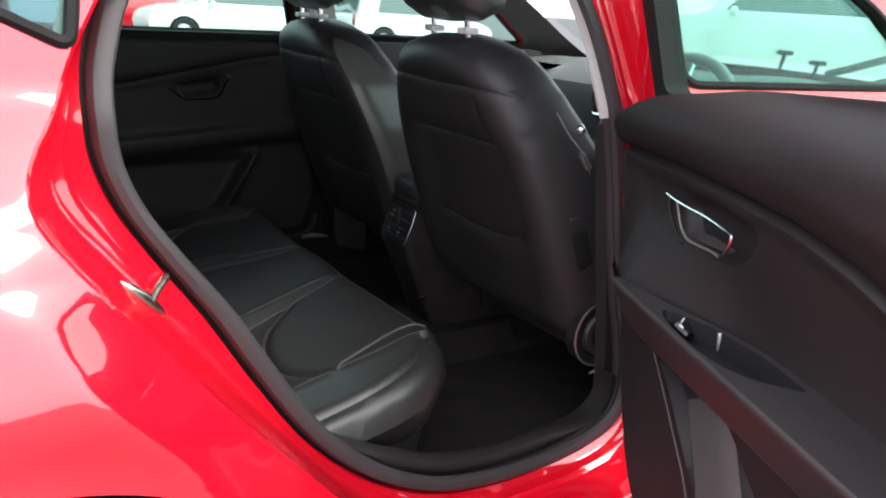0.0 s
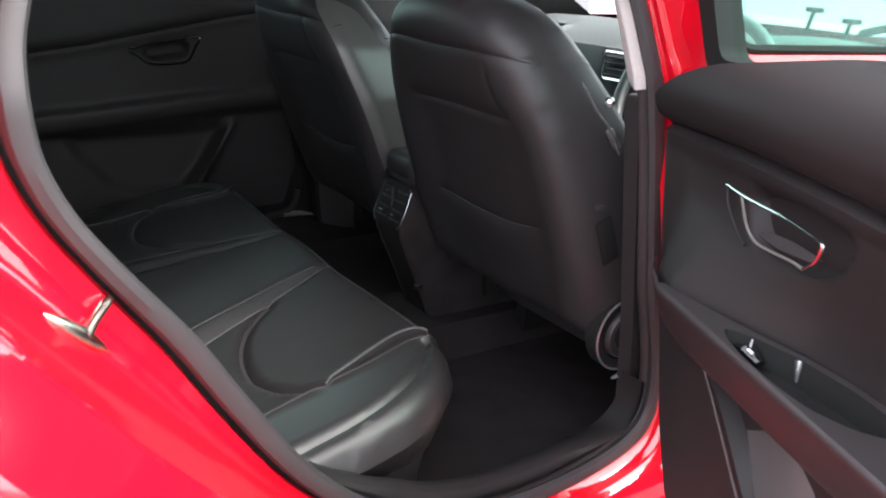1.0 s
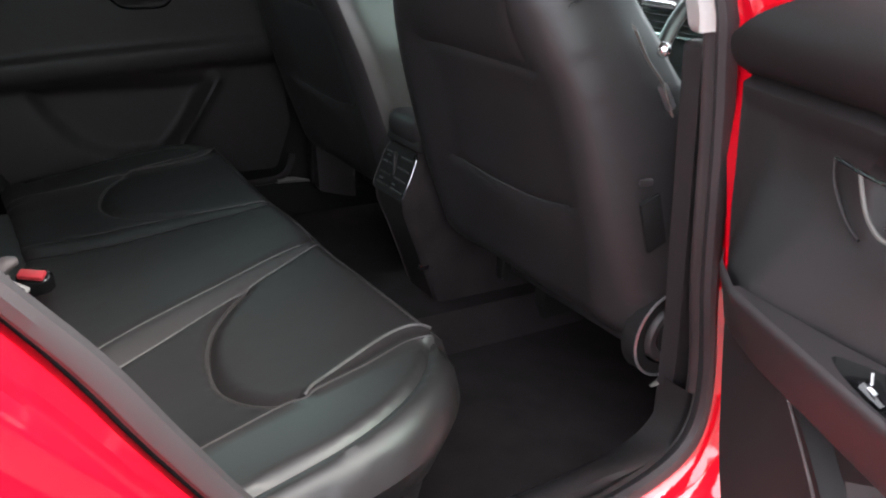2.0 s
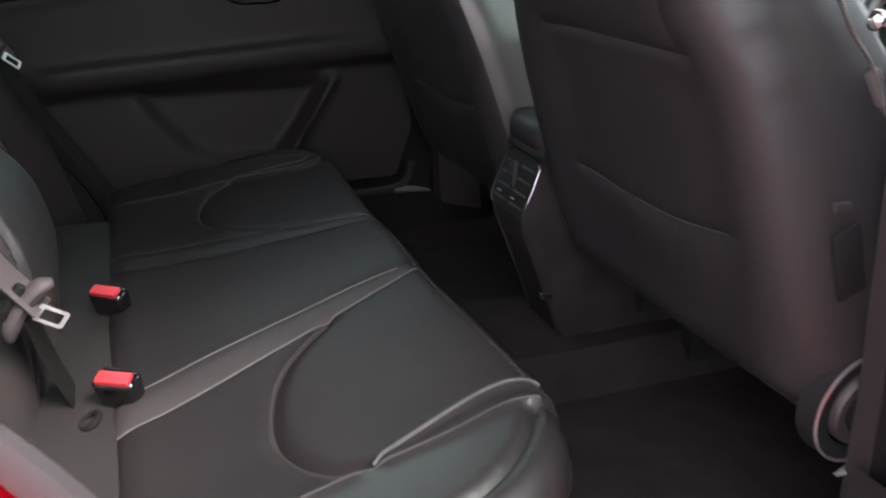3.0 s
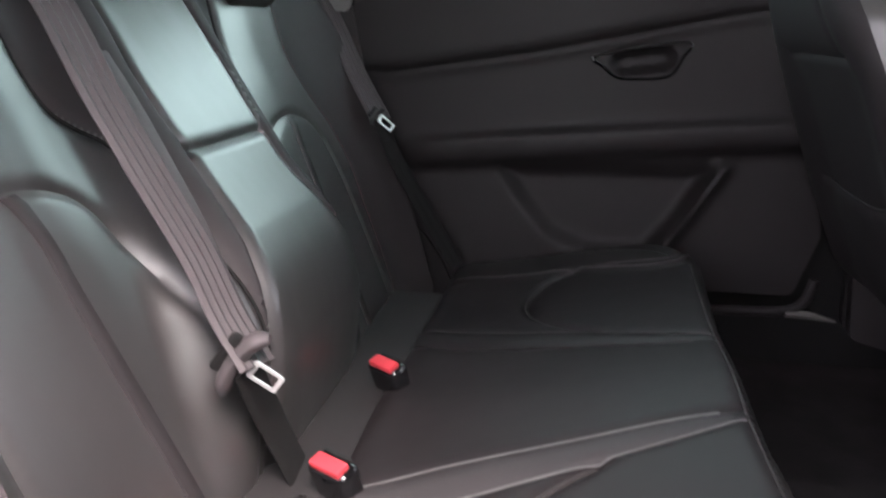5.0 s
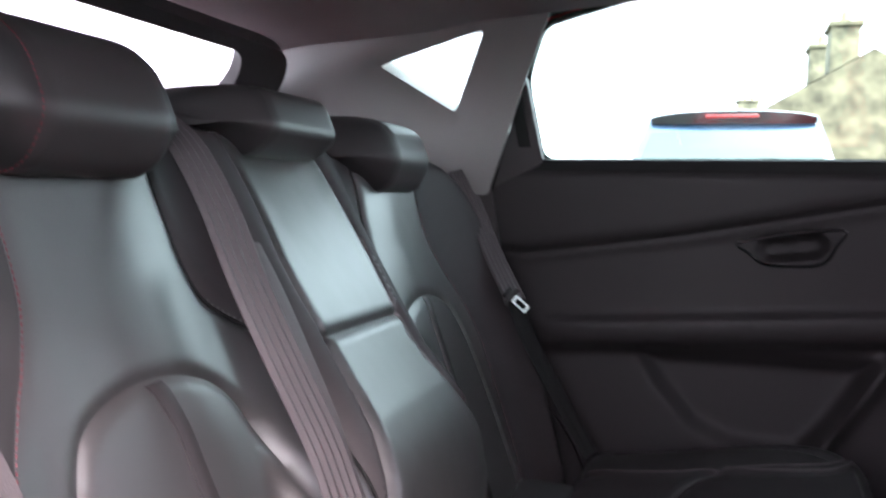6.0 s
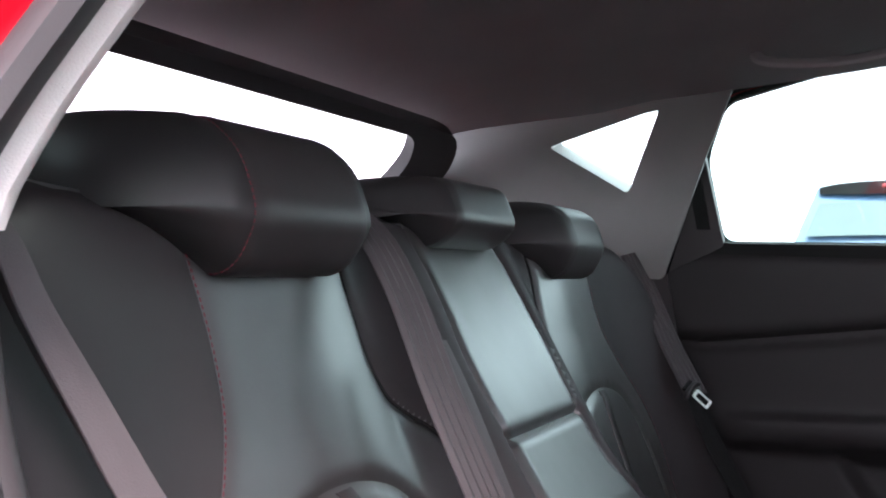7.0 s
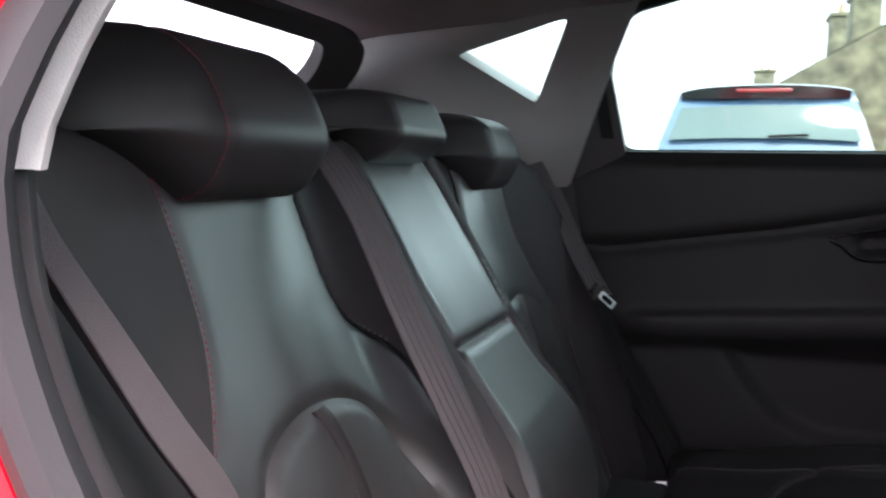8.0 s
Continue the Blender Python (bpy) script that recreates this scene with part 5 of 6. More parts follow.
# ---- front seats ----
def front_seat(x0, y0, name, label):
    """A front seat seen from behind; its backrest leans back, x0: the foot of its rear face at z 0.513."""
    seat = thing(name, (x0 + 0.3, y0, 0.29), label, "car seat", "front seats")
    lean = 0.40
    out = curve2([(-0.240, 0.508), (-0.268, 0.59), (-0.272, 0.70), (-0.258, 0.84), (-0.228, 0.95), (-0.178, 1.04), (-0.115, 1.083), (0, 1.10),
                  (0.115, 1.083), (0.178, 1.04), (0.228, 0.95), (0.258, 0.84), (0.272, 0.70), (0.268, 0.59), (0.240, 0.508), (0.10, 0.488), (-0.10, 0.488)], 6, True)
    panel = curve2([(-0.150, 0.40), (-0.165, 0.55), (-0.190, 0.71), (-0.200, 0.85), (-0.165, 0.899), (0, 0.903), (0.118, 0.899), (0.138, 0.85), (0.145, 0.71), (0.170, 0.55), (0.185, 0.40)], 6)
    ledge = curve2([(-0.160, 0.904), (-0.08, 0.905), (0, 0.906), (0.06, 0.906), (0.125, 0.903)], 5)
    pocket = curve2([(-0.188, 0.716), (-0.09, 0.699), (0.0, 0.698), (0.06, 0.700), (0.135, 0.708)], 5)
    cross = curve2([(-0.225, 0.992), (-0.18, 1.004), (-0.12, 1.008), (0, 1.008), (0.12, 1.012), (0.18, 1.008), (0.225, 0.992)], 5)
    tie = curve2([(-0.137, 1.006), (-0.133, 0.965), (-0.146, 0.912)], 5)

    def rear(u, v):
        e = dist_line(u, v, out, True)
        r = 0.070
        inset = r - np.sqrt(np.maximum(r * r - np.clip(r - e, 0, r) ** 2, 0))
        d = bump_line(u, v, ledge, 0.005, 0.005) + bump_line(u, v, pocket, 0.005, 0.006) + bump_line(u, v, cross, 0.004, 0.005) + bump_line(u, v, tie, 0.003, 0.005)
        d = d - 0.014 * step_in(np.where(inside(u, v, panel), 1, -1) * dist_line(u, v, panel), 0.055)
        d = d + 0.006 * np.exp(-((v - 0.66) / 0.05) ** 2) * np.clip(1 - (u / 0.16) ** 2, 0, 1)
        return np.stack([x0 - lean * (v - 0.513) + inset - d, y0 + u, v + 0 * u], 1)

    def fore(u, v):
        e = dist_line(u, v, out, True)
        r = 0.045
        inset = r - np.sqrt(np.maximum(r * r - np.clip(r - e, 0, r) ** 2, 0))
        wing = 0.06 * step_in(np.abs(u) - 0.17, 0.1) * step_in(0.95 - v, 0.2)
        return np.stack([x0 - lean * (v - 0.513) + 0.175 - inset * 0.8 + wing, y0 + u, v + 0 * u], 1)

    back = part("backrest", sheet(out, [], 0.012, rear, back=fore, lines=beside(ledge, 0.005) + beside(pocket, 0.006) + beside(cross, 0.005) + beside(tie, 0.005)), LEATHER_MATT, seat, "black leather seat back with a map pocket")
    q = resample(cross, 0.005)
    part("stitching", stitches(rear(q[:, 0], q[:, 1]) + np.array([-0.001, 0, 0])), LEATHER_SOFT, back, "tone stitched seam")
    q = resample(pocket, 0.01)[2:-2]
    part("pocket_edge", tube(rear(q[:, 0], q[:, 1]) + np.array([-0.002, 0, 0]), 0.0022, n=8), LEATHER_MATT, back, "elastic pocket edge")
    # cushion
    cush = rounded([(x0 + 0.15, -0.25), (x0 + 0.54, -0.25), (x0 + 0.54, 0.25), (x0 + 0.15, 0.25)], 0.06)

    def top(x, u):
        e = dist_line(x, u, cush, True)
        r = 0.06
        inset = r - np.sqrt(np.maximum(r * r - np.clip(r - e, 0, r) ** 2, 0))
        return np.stack([x, y0 + u, 0.52 + 0.06 * (x - x0) + 0.03 * step_in(np.abs(u) - 0.17, 0.08) - inset], 1)

    part("cushion", sheet(cush, [], 0.03, top, back=lambda x, u: np.stack([x, y0 + u * 0.95, 0.42 + 0 * x], 1)), LEATHER_MATT, seat, "black leather seat cushion")
    # inner side panels, paler for the light on them; skirts and recliner wheels
    for s in (-1, 1):
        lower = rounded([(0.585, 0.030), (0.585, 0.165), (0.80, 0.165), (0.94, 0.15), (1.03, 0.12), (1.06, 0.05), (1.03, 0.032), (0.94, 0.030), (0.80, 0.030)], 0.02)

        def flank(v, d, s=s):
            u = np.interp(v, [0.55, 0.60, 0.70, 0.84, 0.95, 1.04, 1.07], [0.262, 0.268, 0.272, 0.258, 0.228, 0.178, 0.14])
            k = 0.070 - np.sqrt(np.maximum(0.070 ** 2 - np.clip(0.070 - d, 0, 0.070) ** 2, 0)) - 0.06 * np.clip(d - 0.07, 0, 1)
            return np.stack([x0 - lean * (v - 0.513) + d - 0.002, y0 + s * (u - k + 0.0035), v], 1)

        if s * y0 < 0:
            part("side_panel", sheet(lower, [], 0.015, flank, 0.002), SEAT_FLANK_LIT, seat, "inner flank of the backrest, paler to carry the light on it")
        part("side_skirt", box((0.34, 0.03, 0.11), (x0 + 0.33, y0 + s * 0.262, 0.43), 0.012), RUBBER_DARK, seat, "black plastic side skirt")
        part("rail", box((0.34, 0.035, 0.14), (x0 + 0.40, y0 + s * 0.20, 0.35), 0.006), RUBBER_DARK, seat, "seat rail")
        if s * y0 < 0 or y0 > 0:
            continue
        c = (x0 + 0.073, y0 + s * 0.266, 0.528)
        for r0, r1, h, material, text in ((0.050, 0.070, 0.008, RUBBER_DARK, "round black recliner bezel"), (0.030, 0.046, 0.014, PLASTIC, "black recliner wheel"), (0.0, 0.031, 0.012, RUBBER_DARK, "recliner wheel cap")):
            prof = [(r0, 0.0), (r0, h * 0.8), (r0 + 0.003, h), (r1 - 0.003, h), (r1, h * 0.7), (r1, -0.02)]
            part("recliner_wheel", lathe([(r, s * q) for r, q in prof], 36, "y", c), material, seat, text)
        part("recliner_rim", tube([(c[0] + 0.069 * math.cos(a), c[1] + s * 0.008, c[2] + 0.069 * math.sin(a)) for a in np.linspace(0, math.tau, 40, endpoint=False)], 0.0022, n=6, closed=True), ALLOY, seat, "thin bright rim of the recliner")
        part("height_lever", tube([(x0 + 0.050, y0 + s * 0.278, 0.445), (x0 + 0.080, y0 + s * 0.281, 0.453), (x0 + 0.14, y0 + s * 0.281, 0.460)], [0.003, 0.010, 0.011], n=10, flat=0.5), SEAT_SIDE, seat, "pale seat lever")
        part("side_hook", box((0.022, 0.008, 0.010), (x0 - 0.035, y0 + s * 0.276, 0.778), 0.003), PLASTIC, seat, "small clip on the flank")
        part("side_slot", box((0.036, 0.006, 0.082), (x0 - 0.006, y0 + s * 0.2745, 0.716), 0.003, Matrix.Rotation(radians(-22), 3, "Y")), RUBBER_DARK, seat, "black slot in the flank")
    # headrest on two posts
    hz, hx = 1.135, x0 - lean * (1.10 - 0.513) + 0.07
    ho = curve2([(-0.125, 0.0), (-0.138, 0.06), (-0.13, 0.135), (-0.08, 0.17), (0, 0.178), (0.08, 0.17), (0.13, 0.135), (0.138, 0.06), (0.125, 0.0), (0.06, -0.012), (-0.06, -0.012)], 6, True)

    def hf(k):
        def fn(u, v):
            e = dist_line(u, v, ho, True)
            r = 0.05
            bulge = np.sqrt(np.maximum(r * r - np.clip(r - e, 0, r) ** 2, 0))
            return np.stack([hx - 0.12 * v + k * bulge * (1.0 if k < 0 else 1.25), y0 + u, hz + v], 1)
        return fn

    hr = part("headrest", sheet(ho, [], 0.02, hf(-1), back=hf(1)), LEATHER, seat, "black leather headrest")
    for s in (-1, 1):
        part("post", tube([(hx + 0.005, y0 + s * 0.06, 1.06), (hx, y0 + s * 0.06, 1.15)], 0.0065), CHROME, seat, "chrome headrest post")
        part("post_sleeve", box((0.03, 0.035, 0.012), (hx + 0.004, y0 + s * 0.06, 1.106), 0.004), WHITE_MARK, seat, "pale post sleeve")
    return seat


front_seat(1.055, -0.335, "driver_seat", "black leather driver's seat seen from behind, with headrest")
front_seat(1.055, 0.345, "passenger_seat", "black leather front passenger seat seen from behind")

# driver's belt, hanging edge-on between seat and centre pillar
driver_belt = thing("seat_belt", (1.03, -0.618, 0.87), "grey driver's seat belt hanging beside the seat", "seat belt")
part("webbing", ribbon(resample(curve2([(0.942, -0.622, 0.978), (0.975, -0.620, 0.940), (1.006, -0.620, 0.912), (1.036, -0.618, 0.870)], 8), 0.01), (0.6, 0.8, 0), 0.020, 0.003, 5), SEAT_SIDE, driver_belt, "grey webbing")
part("anchor_bolt", lathe([(0.0, -0.006), (0.004, -0.007), (0.007, -0.004), (0.009, 0.0), (0.009, 0.004)], 20, "y", (1.004, -0.618, 0.950)), CHROME, driver_belt, "round bright anchor bolt")
part("tongue_grip", box((0.012, 0.010, 0.040), (1.022, -0.618, 0.892), 0.003, Matrix.Rotation(radians(-38), 3, "Y")), ALLOY, driver_belt, "pale tongue grip")

# ---- centre console with rear air vents ----
console = thing("centre_console", (1.3, 0, 0.30), "black centre console with rear air vents and a folded armrest", "console")
CONSOLE = ((1.018, 0.060, 0.690), (1.008, 0.065, 0.662), (0.993, 0.067, 0.620), (0.977, 0.067, 0.580), (0.982, 0.066, 0.550), (1.005, 0.064, 0.50), (1.035, 0.062, 0.43), (1.070, 0.064, 0.345))
sides, face = [], []
for x, half, z in CONSOLE:
    sides.append([(x + 0.60, -half, z), (x + 0.02, -half, z), (x + 0.006, -half + 0.004, z), (x, -half + 0.012, z), (x + 0.004, -half + 0.016, z)])
    face.append([(x + 0.003, u * (half - 0.013), z) for u in (-1, -0.5, 0, 0.5, 1)])
body = part("console_body", grid(face)[0], CARPET, console, "black carpeted rear of the console")
for s in (1, -1):
    part("console_side", grid([[(x, s * y, z) for x, y, z in r] for r in sides])[0], CARPET, console, "black carpeted console side")
part("armrest", box((0.34, 0.125, 0.060), (1.168, 0, 0.706), 0.024, seg=4), LEATHER_MATT, console, "black padded armrest")


def vent_point(u, v, out=0.0):
    """On the console's rear face: u across, v up from the vent's middle."""
    z = 0.622 + v
    x = np.interp(z, [0.55, 0.58, 0.62, 0.662, 0.69], [0.982, 0.977, 0.993, 1.008, 1.018])
    return (float(x) - out, u, z)


ro = rounded([(-0.060, -0.048), (-0.062, 0.042), (0.062, 0.042), (0.060, -0.048)], 0.012)
part("vent_backing", sheet(ro, [], 0.02, lambda u, v: np.array([vent_point(a, b, 0.0015) for a, b in zip(u, v)])), RUBBER_DARK, console, "black vent panel")
for s in (-1, 1):
    # twin edges: the lit one is silver, the dim one coloured black
    part("vent_frame", tube([vent_point(s * u, v, 0.002) for u, v in ((0.050, 0.040), (0.059, 0.034), (0.061, 0.0), (0.060, -0.036), (0.052, -0.048))], 0.0011, n=6), (ALLOY if s < 0 else PLASTIC), console, "thin vent edge")
    for k in range(4):
        part("vent_slat", box((0.008, 0.044, 0.004), vent_point(s * 0.028, -0.034 + k * 0.020, 0.000), 0.0015, Matrix.Rotation(radians(25), 3, "Y")), PLASTIC, console, "black vent slat")
part("vent_divider", box((0.008, 0.005, 0.080), vent_point(0.0, -0.004, 0.001), 0.002), PLASTIC, console, "black vent divider")
for u, v, w in ((0.030, 0.022, 0.014), (0.036, 0.010, 0.016), (0.030, -0.022, 0.014), (-0.020, -0.022, 0.010)):
    part("vent_tab", box((0.003, w, 0.0028), vent_point(u, v, 0.007), 0.001), ALLOY, console, "small bright vent tab")
part("rear_cap", box((0.03, 0.125, 0.028), (1.018, 0, 0.680), 0.010, Matrix.Rotation(radians(20), 3, "Y")), PLASTIC_SOFT, console, "black cap above the vents")
part("foot_clip", box((0.02, 0.014, 0.012), (1.036, -0.056, 0.430), 0.003), CHROME, console, "small bright clip at the console's foot")

# ---- dashboard and steering wheel ----
dash = thing("dashboard", (1.85, 0, 0.5), "dark grey dashboard with round-cornered air vents", "dashboard")
rows = []
for y in np.linspace(-0.66, 0.66, 23):
    h = 0.02 * math.exp(-((y + 0.36) / 0.2) ** 2)
    rows.append([(2.20, y, 1.0), (2.0, y, 1.005 + h), (1.82, y, 0.99 + h), (1.74, y, 0.95 + h), (1.72, y, 0.88), (1.76, y, 0.72), (1.85, y, 0.55)])
bm = grid(rows)[0]
bmesh.ops.solidify(bm, geom=list(bm.faces), thickness=0.02)
part("dash_top", bm, DASH, dash, "dark soft-touch dashboard")
for y in (-0.60, -0.06, 0.06, 0.60):
    o = rounded([(-0.06, -0.035), (-0.05, 0.035), (0.06, 0.035), (0.05, -0.035)], 0.012)
    part("air_vent", tube([(1.715 + 0.1 * v, y + u, 0.905 + v) for u, v in o], 0.005, n=6, closed=True), CHROME, dash, "chrome-rimmed air vent")
    for k in range(4):
        part("vent_slat", box((0.02, 0.10, 0.004), (1.725, y, 0.88 + k * 0.016), 0.001), PLASTIC, dash, "vent slat")
wheel_ = thing("steering_wheel", (1.62, -0.36, 0.84), "black leather steering wheel with bright spoke trim", "steering wheel")
tilt = Euler((0, radians(-65), 0)).to_matrix()
circ = [tuple(Vector((1.50, -0.36, 0.90)) + tilt @ Vector((0.185 * math.cos(a), 0.185 * math.sin(a), 0))) for a in np.linspace(0, math.tau, 48, endpoint=False)]
part("rim", tube(circ, 0.015, n=10, closed=True), LEATHER, wheel_, "leather rim")
part("hub", lathe([(0.0, -0.03), (0.06, -0.03), (0.075, -0.01), (0.07, 0.05), (0.05, 0.12)], 24, "x", (1.50, -0.36, 0.90)), PLASTIC, wheel_, "airbag hub")
for a in (0, 130, 230):
    d = tilt @ Vector((math.cos(radians(a)), math.sin(radians(a)), 0))
    c = Vector((1.50, -0.36, 0.90))
    part("spoke", tube([tuple(c + d * 0.05), tuple(c + d * 0.18)], 0.014, n=8, flat=0.5), CHROME, wheel_, "satin spoke trim")
part("column", tube([(1.53, -0.36, 0.90), (1.80, -0.36, 0.82)], 0.045, n=16), PLASTIC, wheel_, "steering column cover")


# ---- outside ----
TARMAC = mat("wet_grey_tarmac", (0.055, 0.054, 0.053), 0.7, grain=90, bump=0.6, vary=0.35, blotch=1.2)
STONE = mat("buff_rubble_stone", (0.15, 0.128, 0.085), 0.9, grain=3.2, bump=0.6, vary=0.6, blotch=2.0)
SLATE = mat("mossy_slate", (0.032, 0.034, 0.026), 0.7, grain=4, bump=0.5, vary=0.4, blotch=0.8)
BLUE = mat("pale_blue_paint", (0.07, 0.13, 0.22), 0.35, coat=1.0, vary=0.05, blotch=3)
WHITE = mat("white_paint", (0.78, 0.79, 0.78), 0.35, coat=1.0, vary=0.04, blotch=3)
LAMP_RED = mat("red_lamp_lens", (0.25, 0.008, 0.010), 0.15, coat=0.6, vary=0.05, blotch=8)
POT = mat("clay_pot", (0.42, 0.30, 0.18), 0.85, vary=0.2, blotch=6)
CARGLASS = mat("dark_car_glass", (0.07, 0.105, 0.105), 0.06, coat=0.6, vary=0.05, blotch=2)

bm = bmesh.new()
bmesh.ops.create_grid(bm, x_segments=8, y_segments=8, size=1500)
g = part("ground", bm, TARMAC, None)
g.location = (0, 0, GROUND)
tagged(g, "grey tarmac of a car park", "ground", kind="structure")


def parked_car(at, turn, paint, label, height=1.5, length=4.3, width=1.8, tall=False):
    """A parked hatchback, nose along its own +x."""
    c = thing("parked_car", at, label, "car", "parked cars")
    c.rotation_euler = (0, 0, radians(turn))
    m = Matrix.LocRotScale(at, Euler((0, 0, radians(turn))), None)
    c.matrix_world = m
    h, L, w = height, length, width / 2
    belt_ = (0.70 if tall else 0.62) * h
    inset = 0.07 if tall else 0.14

    def put(name, bm, material, parent, text="", keep_world=True):
        bmesh.ops.transform(bm, matrix=m, verts=bm.verts)
        return part(name, bm, material, parent, text)

    side = curve2([(-L / 2 + 0.05, 0.28), (-L / 2, 0.55), (-L / 2 + 0.03, 0.56 * h), (-L / 2 + 0.10, belt_), (-L / 2 + 0.28, 0.90 * h), (-L / 2 + 0.55, 0.985 * h), (-0.2, h), (0.35, 0.97 * h),
                   (1.05, belt_ + 0.06), (1.6, belt_ - 0.04), (L / 2 - 0.12, 0.5 * h), (L / 2, 0.36 * h), (L / 2 - 0.04, 0.25)], 5)
    arches = [(1.33 + 0.36 * math.cos(a), 0.32 + 0.36 * math.sin(a)) for a in np.linspace(-0.2, math.pi + 0.2, 14)] + [(-1.30 + 0.36 * math.cos(a), 0.32 + 0.36 * math.sin(a)) for a in np.linspace(-0.2, math.pi + 0.2, 14)]
    out = np.vstack([side, arches])
    wid = lambda x, z: w * (1 - 0.06 * (np.abs(x) / (L / 2)) ** 4) * np.interp(z, [0.25, 0.5, belt_, h], [0.94, 1.0, 0.97, 0.76])
    win = rounded([(-L / 2 + 0.62, belt_ + 0.07), (-L / 2 + 0.75, 0.92 * h), (0.25, 0.92 * h), (0.85, belt_ + 0.07)], 0.05)
    for s in (-1, 1):
        put("side_panel", sheet(out, [win], 0.10, lambda x, z: np.stack([x, s * wid(x, z), z], 1)), paint, c, "painted side")
        put("side_glass", sheet(win, [], 0.15, lambda x, z: np.stack([x, s * (wid(x, z) - 0.01), z], 1), 0.005), CARGLASS, c, "tinted side glass")
        for x in (1.33, -1.30):
            tyre = put("wheel", lathe([(0.20, -0.09), (0.28, -0.10), (0.31, -0.07), (0.315, 0.0), (0.31, 0.07), (0.28, 0.10), (0.20, 0.09)], 28, "y", (x, s * (w - 0.12), 0.315)), TYRE, c, "black tyre")
            put("rim", lathe([(0.0, -0.07), (0.05, -0.08), (0.19, -0.05), (0.205, -0.085), (0.205, 0.085), (0.19, 0.05), (0.05, 0.08), (0.0, 0.07)], 24, "y", (x, s * (w - 0.12), 0.315)), ALLOY, tyre, "alloy rim")
        lamp = rounded([(0.0, 0.0), (0.06, 0.30), (0.20, 0.34), (0.24, 0.05)], 0.03)
        put("tail_light", sheet(lamp, [], 0.06, lambda u, v: np.stack([-L / 2 - 0.012 + 0.10 * v + 0.25 * u * u / 0.24, s * (w - 0.06 - 0.0 * u) - s * u, 0.44 * h + v], 1), 0.03), LAMP_RED, c, "red tail light")
        put("head_light", sheet(lamp, [], 0.06, lambda u, v: np.stack([L / 2 - 0.02 - 0.6 * v - 0.5 * u * u, s * (w - 0.10 - u), 0.38 * h + 0.5 * v], 1), 0.03), CARGLASS, c, "clear headlight")
        put("door_mirror", box((0.10, 0.18, 0.12), (0.72, s * (w + 0.08), belt_ + 0.06), 0.03, seg=3), paint, c, "door mirror")
    rows = [[(x, u * float(wid(np.array([x]), np.array([z]))[0]), z + 0.03 * (1 - u * u)) for u in np.linspace(-1, 1, 13)] for x, z in side]
    put("body_shell", grid(rows)[0], paint, c, "painted bonnet, roof and tailgate")
    k = [(-L / 2 + 0.115, belt_ + 0.05), (-L / 2 + 0.20, belt_ + 0.5 * (0.885 * h - belt_)), (-L / 2 + 0.27, 0.885 * h)]
    rows = [[(x - 0.05, u * (float(wid(np.array([x]), np.array([z]))[0]) - inset), z + 0.022 * (1 - u * u)) for u in np.linspace(-1, 1, 9)] for x, z in k]
    put("rear_window", grid(rows)[0], CARGLASS, c, "tinted rear window")
    k = [(0.42, 0.955 * h), (0.75, 0.5 * (0.955 * h + belt_ + 0.06)), (1.0, belt_ + 0.09)]
    rows = [[(x + 0.02, u * (float(wid(np.array([x]), np.array([z]))[0]) - 0.10), z + 0.04 * (1 - u * u)) for u in np.linspace(-1, 1, 9)] for x, z in k]
    put("windscreen", grid(rows)[0], CARGLASS, c, "windscreen")
    rows = []
    deep = 0.12 if tall else 0.05
    for u in np.linspace(-1, 1, 17):
        z = 0.985 * h + 0.028 * (1 - u * u) - 0.02 * abs(u) ** 6
        x, y = -L / 2 + 0.24 + 0.05 * u * u, u * width * 0.37
        rows.append([(x + 0.30, y, z + 0.005), (x + 0.02, y, z - 0.005), (x - 0.02, y, z - 0.02), (x - 0.01, y, z - deep * (1 - 0.4 * u ** 4)), (x + 0.06, y, z - deep * (1 - 0.4 * u ** 4) - 0.01), (x + 0.30, y, z - 0.05)])
    bm, vs = grid(rows, False, True)
    bm.faces.new(vs[0])
    bm.faces.new(vs[-1][::-1])
    put("spoiler", bm, GLOSS if tall else paint, c, "roof spoiler")
    put("brake_light", box((0.03, width * 0.24, 0.035 if tall else 0.025), (-L / 2 + 0.216, 0, 0.985 * h - 0.035), 0.008), LAMP_RED, c, "red high brake light")
    put("rear_wiper", tube([(-L / 2 + 0.05, -0.05, belt_ + 0.085), (-L / 2 + 0.06, -0.35, belt_ + 0.10)], 0.012, n=6), RUBBER_DARK, c, "black rear wiper")
    put("bumper", box((0.10, width * 0.92, 0.22), (-L / 2 + 0.02, 0, 0.36), 0.05, seg=3), RUBBER_DARK, c, "dark lower bumper")
    return c


parked_car((0.57, 8.20, GROUND), 90, BLUE, "pale blue parked estate car with a dark roof spoiler", 1.76, 4.4, 1.78, True)
# the tall van is added as a pale surface to brighten the windscreen view
parked_car((10.5, 5.6, GROUND), 125, WHITE, "tall white van added ahead to brighten the view through the glass", 2.15, 5.0, 2.0)
parked_car((6.4, 18.0, GROUND), 180, WHITE, "white parked hatchback in the far row", 1.48, 4.2, 1.78)
parked_car((11.2, 17.5, GROUND), 0, WHITE, "white parked hatchback behind the first", 1.48, 4.2, 1.78)
parked_car((5.2, 21.5, GROUND), 180, RED, "red parked car beyond the white one", 1.5, 4.2, 1.78)


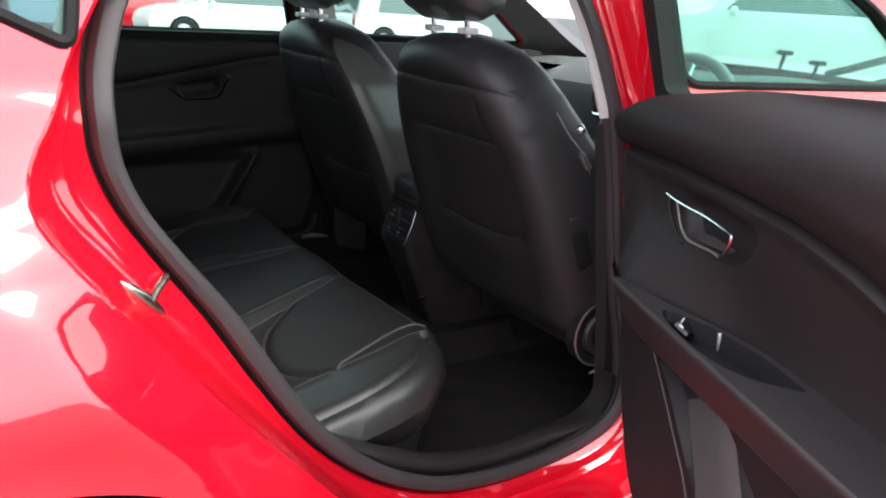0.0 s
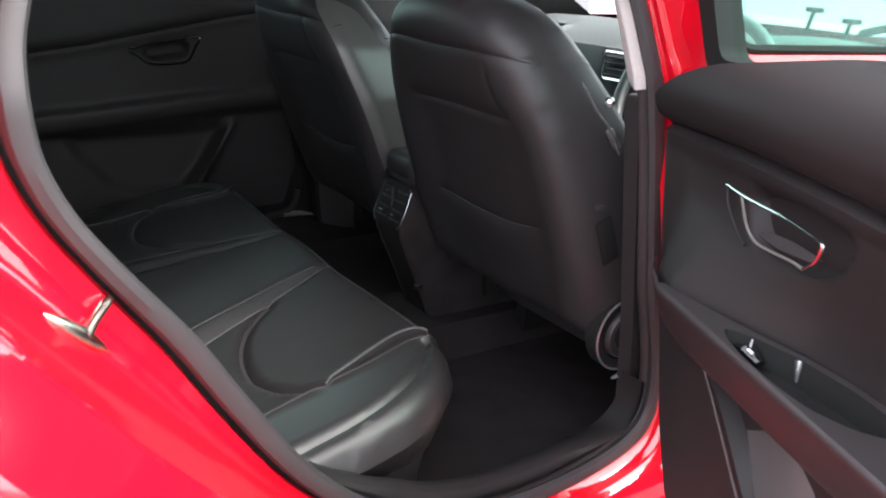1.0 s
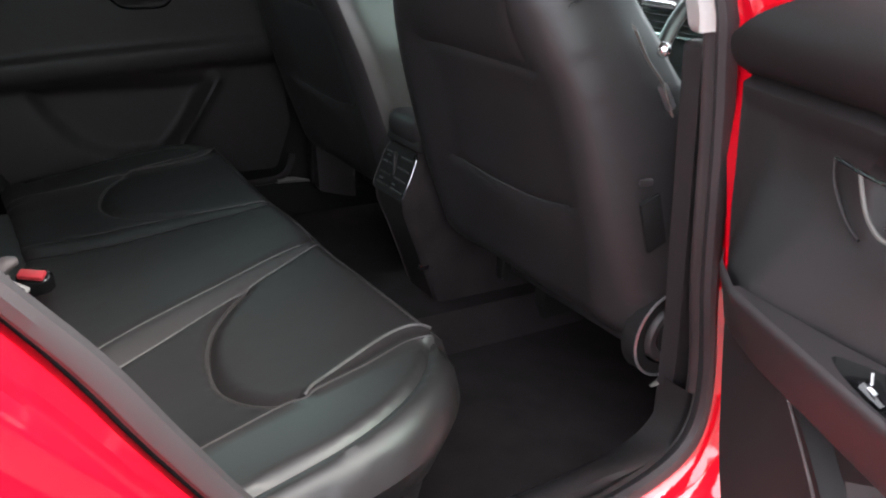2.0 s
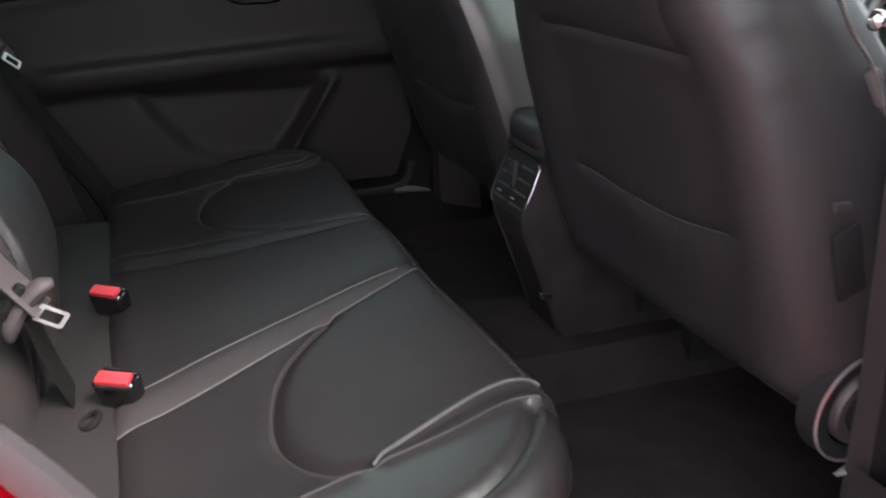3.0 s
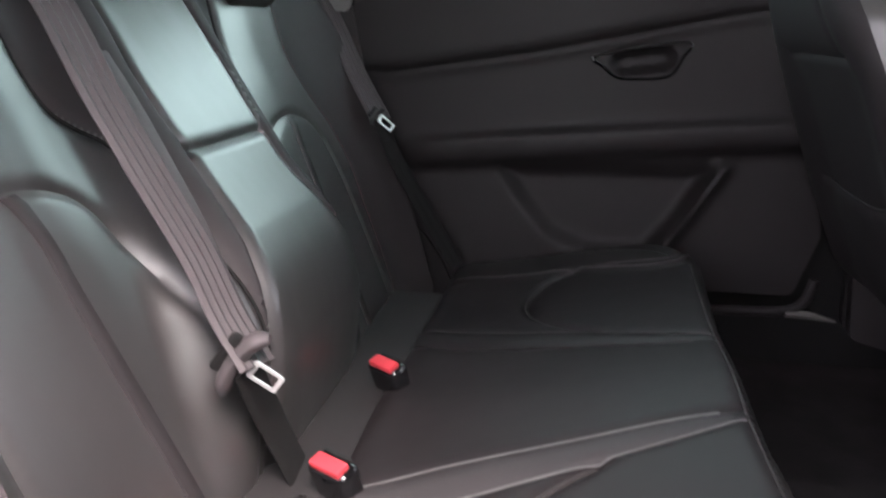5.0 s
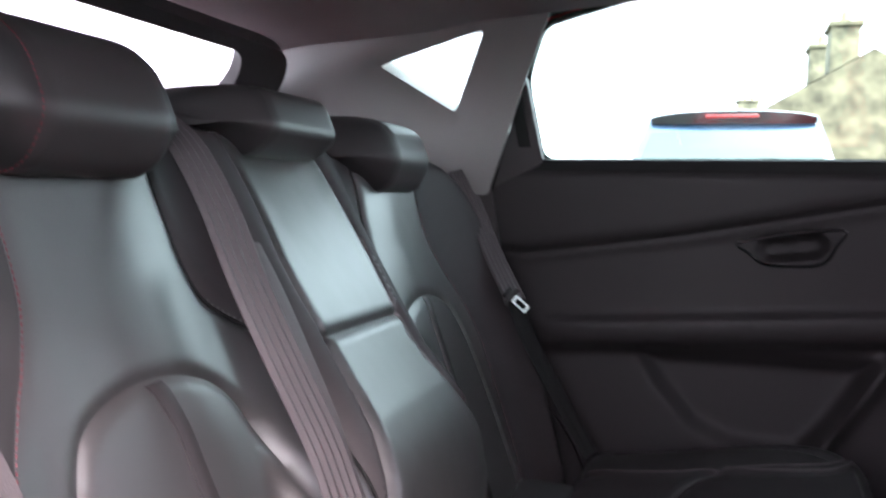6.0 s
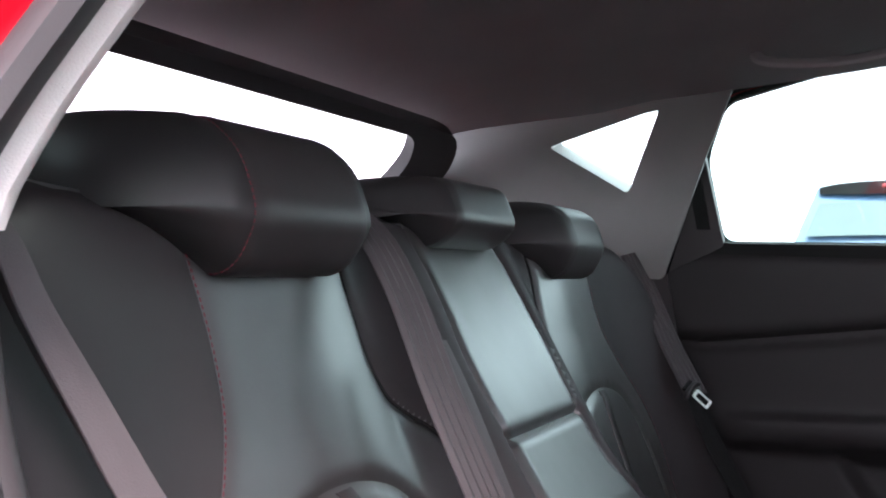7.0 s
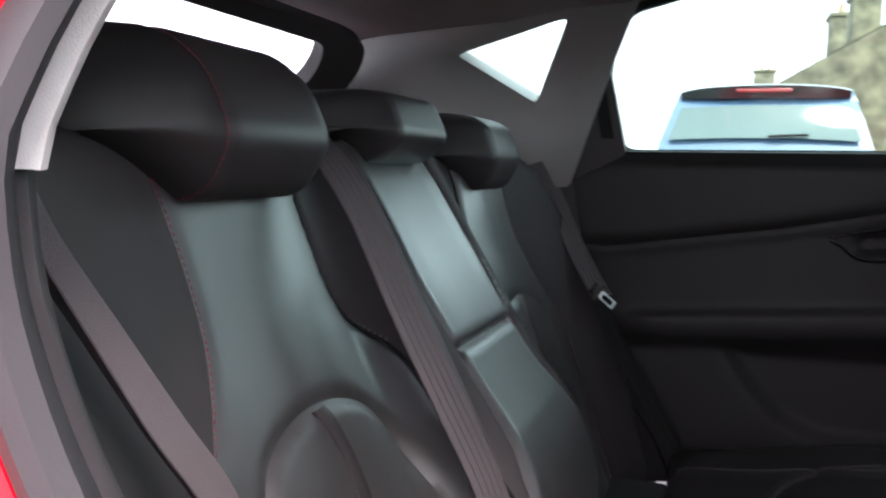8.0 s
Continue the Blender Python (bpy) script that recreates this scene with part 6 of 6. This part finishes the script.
def house(at, turn, w, d, eaves, ridge, label, chimneys):
    """A stone house with a slate roof, its gable along its own x."""
    h = thing("house", at, label, "house", "stone houses")
    m = Matrix.LocRotScale(at, Euler((0, 0, radians(turn))), None)
    h.matrix_world = m
    h.rotation_euler = (0, 0, radians(turn))

    def put(name, bm, material, parent, text=""):
        bmesh.ops.transform(bm, matrix=m, verts=bm.verts)
        return part(name, bm, material, parent, text)

    gable = [(-d / 2, 0), (-d / 2, eaves), (0, ridge), (d / 2, eaves), (d / 2, 0)]
    for s in (-1, 1):
        put("gable_wall", sheet(gable, [], 1.5, lambda y, z: np.stack([s * w / 2 + 0 * y, y, z], 1), 0.3), STONE, h, "rubble stone gable")
        holes = [rounded([(x - 0.5, z), (x + 0.5, z), (x + 0.5, z + 1.3), (x - 0.5, z + 1.3)], 0.02) for x in np.arange(-w / 2 + 1.5, w / 2 - 1, 2.6) for z in (0.9, 3.4) if z + 1.5 < eaves]
        front = put("front_wall", sheet([(-w / 2, 0), (w / 2, 0), (w / 2, eaves), (-w / 2, eaves)], holes, 1.2, lambda x, z: np.stack([x, s * d / 2 + 0 * x, z], 1), 0.3), STONE, h, "rubble stone wall")
        for q in holes:
            win = put("window", sheet(q, [], 0.6, lambda x, z: np.stack([x, s * (d / 2 - 0.12) + 0 * x, z], 1), 0.02), CARGLASS, h, "window pane")
        rows = [[(x, s * (d / 2 + 0.3) * (1 - k), eaves - 0.15 + (ridge - eaves + 0.2) * k) for x in np.linspace(-w / 2 - 0.2, w / 2 + 0.2, 12)] for k in np.linspace(0, 1, 8)]
        bm = grid(rows)[0]
        bmesh.ops.solidify(bm, geom=list(bm.faces), thickness=0.12)
        put("roof", bm, SLATE, h, "mossy slate roof")
    for x, top in chimneys:
        st = put("chimney", box((1.5, 0.9, top - ridge + 1.2), (x, 0, (top + ridge - 1.2) / 2), 0.03), STONE, h, "stone chimney stack")
        put("chimney_cap", box((1.7, 1.1, 0.18), (x, 0, top), 0.03), STONE, st)
        for k in (-0.25, 0.25):
            put("chimney_pot", lathe([(0.11, 0), (0.13, 0.05), (0.10, 0.35), (0.13, 0.42), (0.09, 0.42)], 12, "z", (x + k, 0, top + 0.09)), POT, st, "clay chimney pot")
    return h


house((4.1, 31.5, GROUND), 90, 15.5, 7.2, 3.1, 5.2, "buff stone terrace with mossy slate roof and tall chimneys", ((7.0, 7.9), (-1.0, 7.2)))
house((1.3, 64.0, GROUND), 4, 5.0, 7.5, 4.2, 6.4, "distant stone house with slate roof", ((0.3, 8.6),))

# wipers at the foot of the windscreen
arm = part("wiper_arm", tube(curve2([(2.26, -0.28, 1.030), (2.235, -0.36, 1.052), (2.20, -0.50, 1.095)], 6), 0.011, n=8), RUBBER_DARK, red_car, "black windscreen wiper")
for x, y, z in ((2.20, -0.17, 1.082), (2.22, -0.27, 1.060)):
    part("washer_arm", tube([(x + 0.03, y + 0.03, z - 0.05), (x, y, z)], 0.006, n=6), RUBBER_DARK, red_car, "black wiper pivot")
    part("washer_head", box((0.02, 0.05, 0.014), (x, y, z), 0.005), RUBBER_DARK, red_car, "black wiper pivot")
